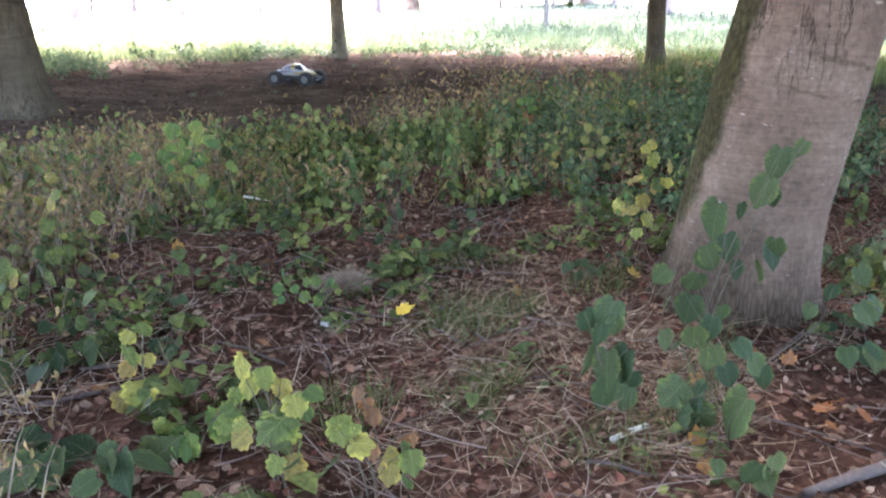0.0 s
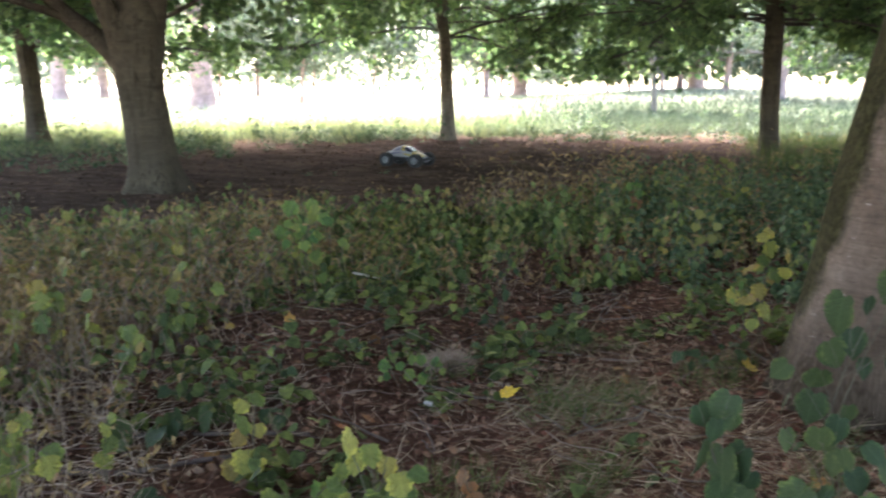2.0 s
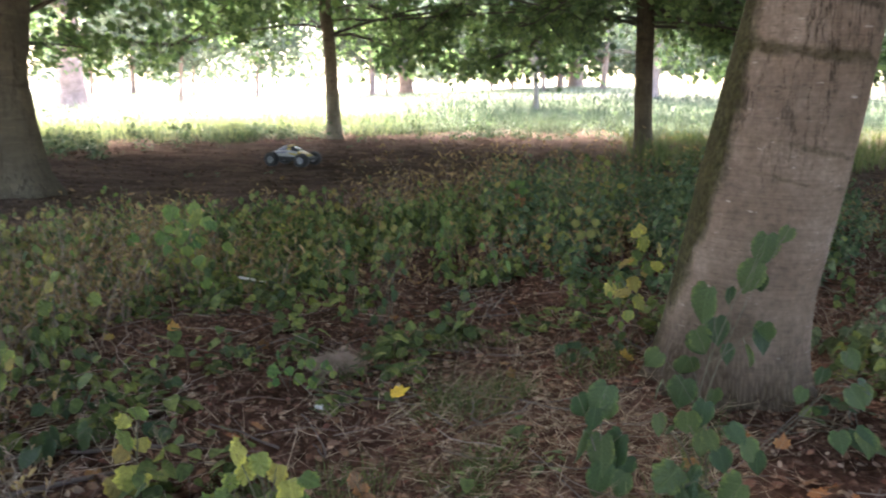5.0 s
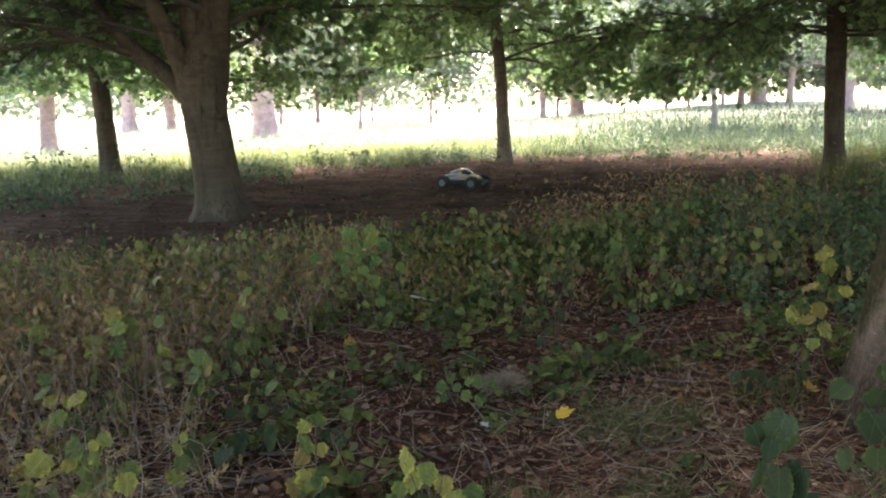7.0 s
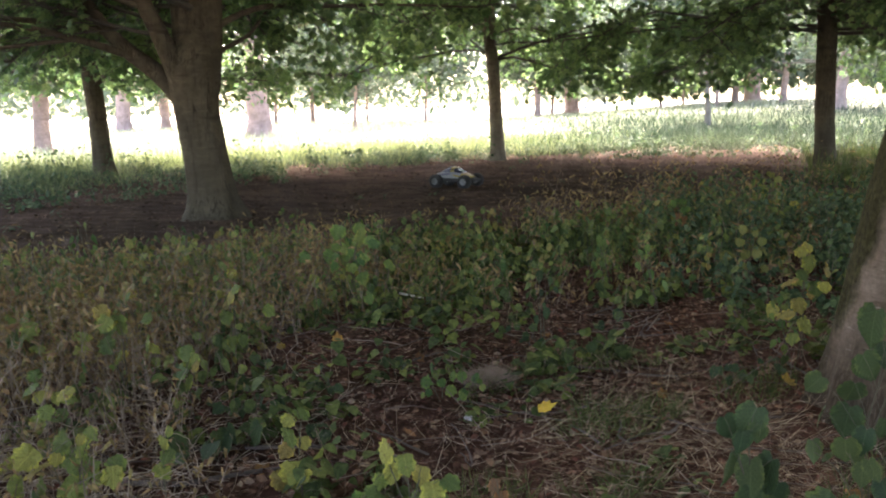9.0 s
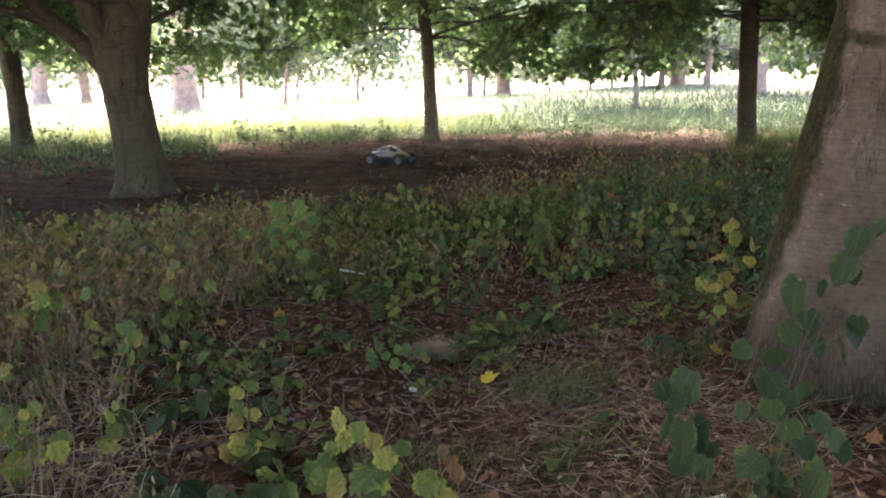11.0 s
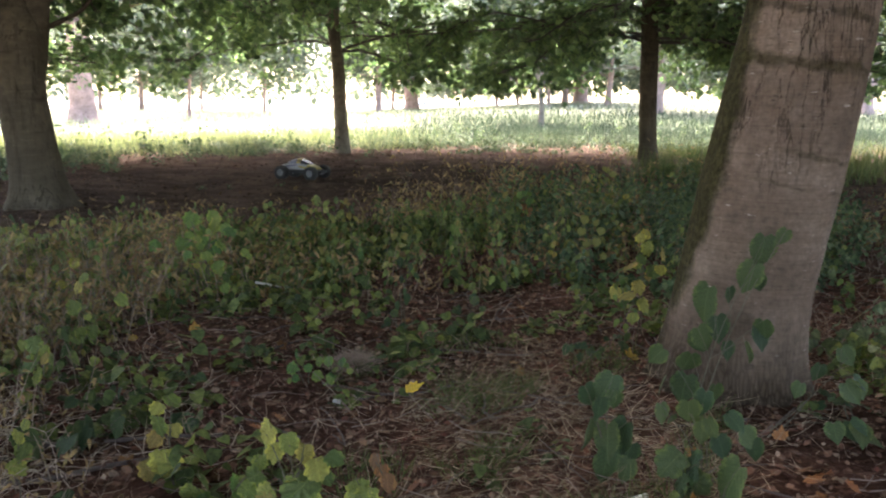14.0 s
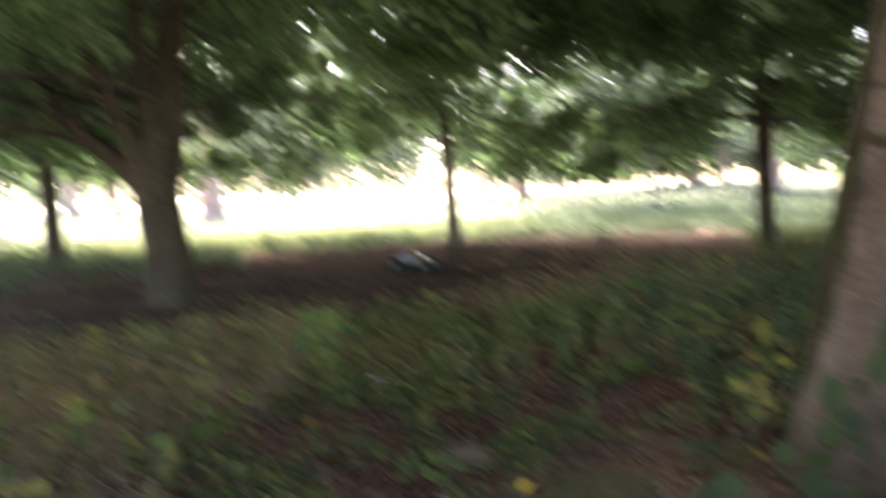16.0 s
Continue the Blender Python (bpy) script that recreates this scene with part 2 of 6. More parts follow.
def smooth_bark_material():
    """Smooth grey-brown bark: fine rings, pale dashes, upright hairline cracks higher up, dark bands, moss on one side, a dark cracked foot."""
    m, nt, b = nodes_of("smooth_grey_bark")
    tc = nt.nodes.new("ShaderNodeTexCoord")
    sx = nt.nodes.new("ShaderNodeSeparateXYZ")
    nt.links.new(tc.outputs["Object"], sx.inputs[0])
    z = sx.outputs[2]
    blotch, grain = noise_tex(nt, 3.0, 5), noise_tex(nt, 34, 5, rough=0.65)
    rings = noise_tex(nt, 1.0, 5, (5, 5, 95), rough=0.6)
    col = ramp(nt, blotch, [(0.3, (0.09, 0.062, 0.045)), (0.5, (0.138, 0.099, 0.075)), (0.7, (0.182, 0.134, 0.104))])
    col = mixc(nt, 1.0, col, ramp(nt, rings, [(0.3, (0.81, 0.81, 0.805)), (0.5, (1, 1, 1)), (0.7, (1.1, 1.1, 1.1))]), 'MULTIPLY')
    col = mixc(nt, 1.0, col, ramp(nt, grain, [(0.3, (0.72, 0.72, 0.72)), (0.7, (1.22, 1.2, 1.18))]), 'MULTIPLY')
    dash = ramp(nt, noise_tex(nt, 1.0, 2, (13, 13, 85)), [(0.69, (0, 0, 0)), (0.74, (0.75, 0.75, 0.75))])
    col = mixc(nt, dash, col, (0.36, 0.3, 0.26))
    low_dash = ramp(nt, noise_tex(nt, 1.0, 2, (16, 16, 70)), [(0.27, (0.7, 0.7, 0.7)), (0.33, (0, 0, 0))])
    col = mixc(nt, low_dash, col, (0.05, 0.036, 0.028))
    upper = ramp(nt, mathn(nt, 'MULTIPLY', mathn(nt, 'ADD', z, mathn(nt, 'MULTIPLY', mathn(nt, 'SUBTRACT', noise_tex(nt, 1.0, 3, (7, 7, 1.6)), 0.5), 3.2)), 0.4), [(0.48, (0.0, 0.0, 0.0)), (0.66, (0.9, 0.9, 0.9))])
    line = mathn(nt, 'ABSOLUTE', mathn(nt, 'SUBTRACT', noise_tex(nt, 1.0, 5, (13, 13, 1.3), rough=0.62), 0.5))
    line2 = mathn(nt, 'ABSOLUTE', mathn(nt, 'SUBTRACT', noise_tex(nt, 1.0, 4, (22, 22, 2.4), rough=0.55), 0.47))
    crack = mathn(nt, 'MAXIMUM', ramp(nt, line, [(0.003, (0.95, 0.95, 0.95)), (0.014, (0, 0, 0))]), ramp(nt, line2, [(0.002, (0.5, 0.5, 0.5)), (0.006, (0, 0, 0))]))
    crack = mathn(nt, 'MULTIPLY', crack, upper)
    col = mixc(nt, crack, col, (0.026, 0.018, 0.013))
    wander = mathn(nt, 'MULTIPLY', mathn(nt, 'SUBTRACT', noise_tex(nt, 1.0, 4, (5, 5, 2.5)), 0.5), 0.16)
    level = mathn(nt, 'ADD', mathn(nt, 'ADD', z, wander), mathn(nt, 'MULTIPLY', sx.outputs[0], 0.19))
    dark_ring = ramp(nt, grain, [(0.35, (0.026, 0.019, 0.01)), (0.65, (0.07, 0.054, 0.032))])
    patch = ramp(nt, noise_tex(nt, 1.0, 3, (6, 6, 14)), [(0.36, (0.15, 0.15, 0.15)), (0.54, (1, 1, 1))])
    for height, half, much in ((1.585, 0.03, 0.95), (1.19, 0.014, 0.55), (1.03, 0.009, 0.45), (1.83, 0.02, 0.6), (2.15, 0.035, 0.8)):
        away = mathn(nt, 'ABSOLUTE', mathn(nt, 'SUBTRACT', level, height))
        ring = ramp(nt, away, [(half * 0.55, (much, much, much)), (half * 1.25, (0, 0, 0))])
        col = mixc(nt, mathn(nt, 'MULTIPLY', ring, patch), col, dark_ring)
    px = mathn(nt, 'SUBTRACT', sx.outputs[0], mathn(nt, 'MULTIPLY', z, 0.145))
    side = mathn(nt, 'ADD', mathn(nt, 'MULTIPLY', px, -0.98), mathn(nt, 'MULTIPLY', sx.outputs[1], 0.12))
    side = mathn(nt, 'ADD', side, mathn(nt, 'MULTIPLY', mathn(nt, 'SUBTRACT', noise_tex(nt, 7, 6, (1, 1, 0.7), rough=0.65), 0.5), 0.11))
    side = mathn(nt, 'SUBTRACT', side, mathn(nt, 'MULTIPLY', mathn(nt, 'SUBTRACT', 1.0, z, True), 0.13))
    moss = ramp(nt, side, [(0.247, (0, 0, 0)), (0.285, (0.92, 0.92, 0.92))])
    col = mixc(nt, moss, col, ramp(nt, grain, [(0.3, (0.01, 0.009, 0.004)), (0.5, (0.026, 0.024, 0.009)), (0.72, (0.058, 0.054, 0.02))]))
    foot = mathn(nt, 'ADD', z, mathn(nt, 'MULTIPLY', mathn(nt, 'SUBTRACT', noise_tex(nt, 1.0, 4, (9, 9, 3)), 0.5), 0.55))
    scale = nt.nodes.new("ShaderNodeTexVoronoi")
    scale.feature = 'DISTANCE_TO_EDGE'
    scale.inputs["Scale"].default_value = 1.0
    mp = nt.nodes.new("ShaderNodeMapping")
    mp.inputs["Scale"].default_value = (52, 52, 7)
    nt.links.new(tc.outputs["Object"], mp.inputs[0])
    nt.links.new(mp.outputs[0], scale.inputs["Vector"])
    plate = ramp(nt, scale.outputs["Distance"], [(0.02, (0.034, 0.023, 0.015)), (0.22, (0.075, 0.054, 0.037))])
    rough_foot = ramp(nt, foot, [(0.05, (0.9, 0.9, 0.9)), (0.42, (0, 0, 0))])
    col = mixc(nt, rough_foot, col, plate)
    nt.links.new(col, b.inputs["Base Color"])
    b.inputs["Roughness"].default_value = 0.9
    b.inputs["Specular IOR Level"].default_value = 0.06
    h = mathn(nt, 'ADD', mathn(nt, 'MULTIPLY', rings, 0.18), mathn(nt, 'MULTIPLY', grain, 0.55))
    h = mathn(nt, 'SUBTRACT', h, mathn(nt, 'MULTIPLY', crack, 0.8))
    h = mathn(nt, 'ADD', h, mathn(nt, 'MULTIPLY', mathn(nt, 'MULTIPLY', scale.outputs["Distance"], rough_foot), 0.9))
    h = mathn(nt, 'ADD', h, mathn(nt, 'MULTIPLY', moss, mathn(nt, 'MULTIPLY', grain, 0.8)))
    bump(nt, b, h, 0.9, 0.014)
    return m


M_SOIL = soil_material()
M_BARK_NEAR = smooth_bark_material()
M_BARK = bark_material("brown_bark", (0.132, 0.115, 0.093), (0.022, 0.018, 0.014), 0.2, (0.9, -0.4), (0.0, 0.0), 26)
# Distant bark: a paler, pinker brown that carries some haze in its colour.
M_BARK_FAR = bark_material("hazed_far_bark", (0.29, 0.21, 0.182), (0.14, 0.098, 0.082), 0.0, fissure=7)
M_BARK_PALE = bark_material("pale_brown_bark", (0.185, 0.155, 0.118), (0.075, 0.058, 0.043), 0.0, fissure=22)
M_BARK_DARK = bark_material("dark_brown_bark", (0.09, 0.073, 0.051), (0.022, 0.017, 0.012), 0.0, fissure=20)
M_TWIG = plain("branch_bark", (0.062, 0.052, 0.042), 0.85)
M_CROWN = leaf_material("maple_leaf", [(0.06408, 0.111, 0.06198), (0.1079, 0.174, 0.09099), (0.1674, 0.251, 0.1242), (0.2558, 0.35, 0.1727)], 0.6, 0.5, gloss=0.4)
# Dark leaf of the added shading clouds, letting less light through.
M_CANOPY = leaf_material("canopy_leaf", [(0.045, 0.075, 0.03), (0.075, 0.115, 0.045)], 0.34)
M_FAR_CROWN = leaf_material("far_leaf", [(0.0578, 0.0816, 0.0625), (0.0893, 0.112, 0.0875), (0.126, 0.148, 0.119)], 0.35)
M_UNDER = leaf_material("undergrowth_leaf", [(0.040, 0.058, 0.024), (0.067, 0.095, 0.037), (0.107, 0.140, 0.050), (0.157, 0.186, 0.068), (0.240, 0.241, 0.087)], 0.28)
M_LOW = leaf_material("low_herb_leaf", [(0.043, 0.057, 0.022), (0.066, 0.085, 0.03), (0.101, 0.122, 0.038), (0.18, 0.184, 0.052)], 0.25)
M_NETTLE = leaf_material("nettle_leaf", [(0.045, 0.070, 0.040), (0.073, 0.105, 0.055), (0.120, 0.153, 0.075)], 0.22)
M_BANK = leaf_material("bank_leaf", [(0.07, 0.095, 0.055), (0.11, 0.135, 0.075), (0.17, 0.185, 0.105)], 0.25)
M_YELLOW = leaf_material("yellow_green_leaf", [(0.08, 0.11, 0.045), (0.12, 0.145, 0.055), (0.17, 0.18, 0.065), (0.22, 0.18, 0.065), (0.15, 0.1, 0.055)], 0.3)
M_DRYWEED = leaf_material("wilting_leaf", [(0.13, 0.077, 0.044), (0.215, 0.136, 0.076), (0.163, 0.13, 0.055), (0.32, 0.205, 0.117), (0.215, 0.17, 0.071)], 0.2, 0.8)
M_LITTER = leaf_material("dead_leaf", [(0.042, 0.022, 0.0165), (0.085, 0.043, 0.031), (0.125, 0.069, 0.049), (0.19, 0.115, 0.08), (0.13, 0.05, 0.038), (0.25, 0.185, 0.138)], 0.08, 0.85, gloss=0.02)
M_PALE_BITS = leaf_material("bleached_leaf_scrap", [(0.132, 0.0896, 0.0682), (0.2112, 0.1472, 0.1147), (0.297, 0.2176, 0.1736), (0.1584, 0.0768, 0.0558)], 0.1, 0.85, gloss=0.02)
M_STRIP = leaf_material("trodden_leaf", [(0.0296, 0.019, 0.0133), (0.0616, 0.0393, 0.028), (0.1, 0.064, 0.045), (0.16, 0.108, 0.075)], 0.05, 0.9, gloss=0.02)
M_ORANGE = leaf_material("orange_dead_leaf", [(0.16, 0.0675, 0.025), (0.208, 0.108, 0.04), (0.128, 0.063, 0.035)], 0.15, 0.7)
M_STRAW = straw_material("dry_straw", [(0.085, 0.047, 0.03), (0.16, 0.098, 0.06), (0.25, 0.172, 0.108), (0.42, 0.315, 0.215), (0.12, 0.07, 0.045)])
M_STRAW_GOLD = straw_material("trampled_dead_grass", [(0.1, 0.062, 0.032), (0.18, 0.122, 0.064), (0.31, 0.228, 0.13), (0.14, 0.092, 0.046)])
M_STALK = straw_material("weathered_stalk", [(0.11, 0.075, 0.052), (0.185, 0.134, 0.094), (0.29, 0.218, 0.158), (0.142, 0.104, 0.07)])
M_STICK = straw_material("dead_twig", [(0.06, 0.039, 0.03), (0.11, 0.074, 0.058), (0.2, 0.145, 0.115)])
M_GRASS = leaf_material("shade_grass", [(0.05, 0.07, 0.028), (0.085, 0.11, 0.04), (0.15, 0.15, 0.065)], 0.3)
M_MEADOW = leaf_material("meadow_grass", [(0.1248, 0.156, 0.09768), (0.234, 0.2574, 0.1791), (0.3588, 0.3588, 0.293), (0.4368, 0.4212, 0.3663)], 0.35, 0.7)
# Dark copy of the meadow grass: green, with tree shade in its colour.
M_MEADOW_SHADED = leaf_material("shaded_green_meadow_grass", [(0.01516, 0.0267, 0.01786), (0.02683, 0.04138, 0.02885), (0.04083, 0.05606, 0.04122), (0.06709, 0.07876, 0.06732)], 0.3, 0.7)
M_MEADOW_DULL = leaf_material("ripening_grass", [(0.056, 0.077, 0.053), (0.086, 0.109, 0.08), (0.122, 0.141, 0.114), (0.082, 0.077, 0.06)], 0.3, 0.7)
# Lit copy of the rim grass, with sunlight in the lighter colour.
M_RIM = leaf_material("sun_toned_rim_grass", [(0.085, 0.105, 0.052), (0.135, 0.16, 0.082), (0.21, 0.225, 0.135)], 0.4, 0.7)
M_FIELD_WEED = leaf_material("field_weed_leaf", [(0.05171, 0.08069, 0.05079), (0.07757, 0.1049, 0.06772), (0.112, 0.1372, 0.08464)], 0.4)
M_LIME = leaf_material("lime_leaf", [(0.02922, 0.04782, 0.0259), (0.0418, 0.06317, 0.032), (0.05748, 0.07858, 0.03504), (0.07257, 0.08854, 0.0419)], 0.25, 0.45, True)
M_LIME_PALE = leaf_material("pale_lime_leaf", [(0.065, 0.093, 0.037), (0.103, 0.128, 0.043), (0.163, 0.182, 0.055), (0.243, 0.226, 0.064), (0.2, 0.145, 0.055)], 0.3, 0.5, True)
M_LIME_MID = leaf_material("mid_green_leaf", [(0.05625, 0.102, 0.03795), (0.0875, 0.138, 0.046), (0.125, 0.168, 0.05175), (0.1625, 0.18, 0.0575)], 0.3, 0.5, True)
M_WITHERED = leaf_material("withered_leaf", [(0.17, 0.085, 0.045), (0.24, 0.13, 0.075), (0.13, 0.075, 0.048)], 0.15, 0.75, True)
M_STEM = plain("green_brown_stem", (0.075, 0.062, 0.036), 0.75)


# ---- mesh helpers ----
def arrays_mesh(name, verts, faces, material, smooth=False):
    verts, faces = np.asarray(verts, np.float32), np.asarray(faces, np.int32)
    me = bpy.data.meshes.new(name)
    k = faces.shape[1]
    me.vertices.add(len(verts))
    me.vertices.foreach_set("co", verts.ravel())
    me.loops.add(faces.size)
    me.loops.foreach_set("vertex_index", faces.ravel())
    me.polygons.add(len(faces))
    me.polygons.foreach_set("loop_start", np.arange(0, faces.size, k, dtype=np.int32))
    if smooth:
        me.polygons.foreach_set("use_smooth", np.ones(len(faces), dtype=bool))
    me.update(calc_edges=True)
    me.validate()
    for mt in (material if isinstance(material, (list, tuple)) else [material]):
        me.materials.append(mt)
    return me


def part_mesh(name, me, parent, label="", m=None):
    ob = new(name, me)
    ob.parent = parent
    if m is not None:
        ob.matrix_basis = m
    if label:
        tagged(ob, label)
    return ob


def part(name, bm, material, parent, label="", smooth=True):
    me = bpy.data.meshes.new(name)
    bm.to_mesh(me)
    bm.free()
    if smooth:
        for p in me.polygons:
            p.use_smooth = True
    me.materials.append(material)
    return part_mesh(name, me, parent, label)


def join(chunks):
    """Joins (verts, faces) pairs of one face size into one pair."""
    vs, fs, n = [], [], 0
    for v, f in chunks:
        vs.append(v)
        fs.append(np.asarray(f) + n)
        n += len(v)
    return np.concatenate(vs), np.concatenate(fs)


def tube(points, radii, sides=6, cap=True):
    """A tapering round rod along a polyline, in quads."""
    p, r = np.asarray(points, float), np.asarray(radii, float)
    d = np.gradient(p, axis=0)
    d /= np.linalg.norm(d, axis=1)[:, None] + 1e-9
    ref = np.where(np.abs(d[:, 2:3]) > 0.9, np.array([[1.0, 0, 0]]), np.array([[0, 0, 1.0]]))
    u = np.cross(d, ref)
    u /= np.linalg.norm(u, axis=1)[:, None] + 1e-9
    w = np.cross(d, u)
    a = np.arange(sides) * 2 * np.pi / sides
    ring = np.cos(a)[None, :, None] * u[:, None, :] + np.sin(a)[None, :, None] * w[:, None, :]
    v = (p[:, None, :] + ring * r[:, None, None]).reshape(-1, 3)
    i, j = np.meshgrid(np.arange(len(p) - 1), np.arange(sides), indexing="ij")
    j2 = (j + 1) % sides
    f = np.stack([i * sides + j, i * sides + j2, (i + 1) * sides + j2, (i + 1) * sides + j], -1).reshape(-1, 4)
    return v, f


def fan(outline, bend=0.12, cup=0.1):
    """A leaf from half its outline (distance along, half width): a folded, slightly drooping blade, 1 long."""
    o = np.array(outline, float)
    n = len(o)
    mid = np.stack([np.zeros(n), o[:, 0], -bend * o[:, 0] ** 2], 1)
    left = np.stack([-o[:, 1], o[:, 0], -bend * o[:, 0] ** 2 + cup * o[:, 1]], 1)
    right = left * np.array([-1, 1, 1])
    v = np.concatenate([mid, left, right])
    f = []
    for a in range(n - 1):
        f += [(a, a + 1, n + a + 1), (a, n + a + 1, n + a), (a, 2 * n + a + 1, a + 1), (a, 2 * n + a, 2 * n + a + 1)]
    return v, np.array(f)


def lobed(tips, bend=0.15):
    """A lobed leaf, 1 long: a fan of triangles round its middle."""
    pts = [(0, 0)] + tips + [(-x, y) for x, y in reversed(tips[:-1])]
    v = np.array([(0, 0.42, 0.05)] + [(x, y, -bend * (x * x + (y - 0.3) ** 2)) for x, y in pts])
    n = len(pts)
    return v, np.array([(0, 1 + i, 1 + (i + 1) % n) for i in range(n)])


LEAF_SIMPLE = fan([(0, 0.0), (0.35, 0.3), (0.7, 0.24), (1, 0)])
LEAF_LONG = fan([(0, 0.0), (0.12, 0.2), (0.34, 0.29), (0.62, 0.21), (0.85, 0.08), (1, 0)], 0.3, 0.2)
LEAF_THIN = fan([(0, 0.0), (0.3, 0.15), (0.65, 0.12), (1, 0)], 0.5, 0.3)
LEAF_QUAD = (np.array([(0, 0, 0), (0.34, 0.5, 0.06), (0, 1, -0.1), (-0.34, 0.5, 0.06)], float), np.array([(0, 1, 2), (0, 2, 3)]))
LEAF_HEART_LOW = fan([(0.03, 0.0), (-0.04, 0.2), (0.05, 0.38), (0.25, 0.46), (0.5, 0.4), (0.72, 0.25), (0.88, 0.1), (1, 0.0)], 0.22, 0.14)


def serrated():
    """A broad pointed leaf with a toothed, wavy edge."""
    t = np.linspace(0, 1, 19)
    w = np.interp(t, [0, 0.06, 0.2, 0.36, 0.55, 0.75, 0.9, 1], [0.16, 0.31, 0.42, 0.43, 0.37, 0.22, 0.08, 0.0])
    w = w * (1 + 0.06 * np.where(np.arange(19) % 2, 1, -1))
    along = t - 0.1 * np.exp(-((t - 0.02) / 0.07) ** 2) * (w > 0.1)
    mid = np.stack([np.zeros(19), np.maximum(t, 0.03), -0.2 * t ** 2], 1)
    left = np.stack([-w, along, -0.2 * t ** 2 + 0.2 * w + 0.05 * np.sin(9 * t) * w], 1)
    right = np.stack([w, along, -0.2 * t ** 2 + 0.12 * w + 0.05 * np.sin(8 * t + 2) * w], 1)
    half_l, half_r = (mid + left) / 2 - np.array([0, 0, 0.012]), (mid + right) / 2 - np.array([0, 0, 0.012])
    v = np.concatenate([mid, half_l, left, half_r, right])
    f = []
    for a in range(18):
        for p, q, flip in ((0, 19, 0), (19, 38, 0), (0, 57, 1), (57, 76, 1)):
            quad = (p + a, p + a + 1, q + a + 1, q + a)
            quad = quad[::-1] if flip else quad
            f += [quad[:3], (quad[0], quad[2], quad[3])]
    return v, np.array(f)


LEAF_HEART = serrated()
LEAF_MAPLE = lobed([(0.42, 0.05), (0.32, 0.28), (0.54, 0.58), (0.22, 0.6), (0.0, 1.0)])
BLADE = (np.array([(-0.5, 0, 0), (0.5, 0, 0), (-0.42, 0.4, 0.03), (0.42, 0.4, 0.03), (-0.25, 0.75, 0.14), (0.25, 0.75, 0.14), (0, 1, 0.32)], float)
         * np.array([0.02, 1, 1]), np.array([(0, 1, 3), (0, 3, 2), (2, 3, 5), (2, 5, 4), (4, 5, 6)]))


def unit(v):
    return v / (np.linalg.norm(v, axis=-1, keepdims=True) + 1e-9)


def scatter(template, pos, along, up, size, width=1.0):
    """Copies of a leaf at the given places: along is the way of its tip, up the side that it shows to the sky."""
    tv, tf = template
    y = unit(np.asarray(along, float))
    x = unit(np.cross(y, np.asarray(up, float)))
    z = np.cross(x, y)
    size = np.broadcast_to(np.asarray(size, float), (len(pos),))
    width = np.broadcast_to(np.asarray(width, float), (len(pos),))
    v = (tv[None, :, 0:1] * (x * width[:, None])[:, None, :] + tv[None, :, 1:2] * y[:, None, :] + tv[None, :, 2:3] * z[:, None, :]) * size[:, None, None]
    v = v + np.asarray(pos)[:, None, :]
    f = tf[None, :, :] + (np.arange(len(pos)) * len(tv))[:, None, None]
    return v.reshape(-1, 3), f.reshape(-1, 3)


rng = np.random.default_rng(7)


def smooth01(a, b, x):
    t = np.clip((x - a) / (b - a), 0, 1)
    return t * t * (3 - 2 * t)


def ground_z(x, y):
    """The lie of the land: nearly level, softly uneven, rising a little towards the far side of the park."""
    x, y = np.asarray(x, float), np.asarray(y, float)
    z = 0.018 * np.sin(1.9 * x + 0.4) * np.sin(1.4 * y + 1.0) + 0.012 * np.sin(4.1 * x + 2.2 * y) + 0.02 * np.sin(0.35 * x - 0.5 * y)
    return z + 1.25 * smooth01(28, 95, y) * smooth01(-22, 8, x)


# outline of the zones, fitted to the view from the camera's spot: bearing in degrees, distance in metres
CAMERA_SPOT = np.array([0.3, -0.1])
FIELD = ([-75, -48, -42, -37, -33, -26, -20, -10, 3, 6, 8, 20, 23, 60], [15, 15.9, 16.8, 17.2, 18, 19.4, 20.6, 22.0, 23.6, 22.5, 21.5, 25, 27, 29])
BAND_FAR = ([-75, -48, -42, -37, -33, -27, -18, -14, -10, -6, 1, 5, 10, 24, 60], [8.2, 8.2, 7.8, 7.7, 8.2, 8.4, 8.4, 8.0, 9.2, 9.6, 10.3, 10.8, 11.2, 11.0, 11.0])
BAND_NEAR = ([-75, -50, -37, -31, -25, -18, -10, -2, 5, 20, 24, 60], [3.0, 3.2, 3.9, 4.7, 5.2, 5.3, 5.4, 5.7, 5.6, 5.7, 5.6, 5.4])


def polar(x, y):
    dx, dy = x - CAMERA_SPOT[0], y - CAMERA_SPOT[1]
    return np.degrees(np.arctan2(dx, dy)), np.hypot(dx, dy)


def from_polar(b, r):
    return CAMERA_SPOT[0] + r * np.sin(np.radians(b)), CAMERA_SPOT[1] + r * np.cos(np.radians(b))


def stuff(name, me, label, category):
    return tagged(new(name, me), label, category, kind="stuff")


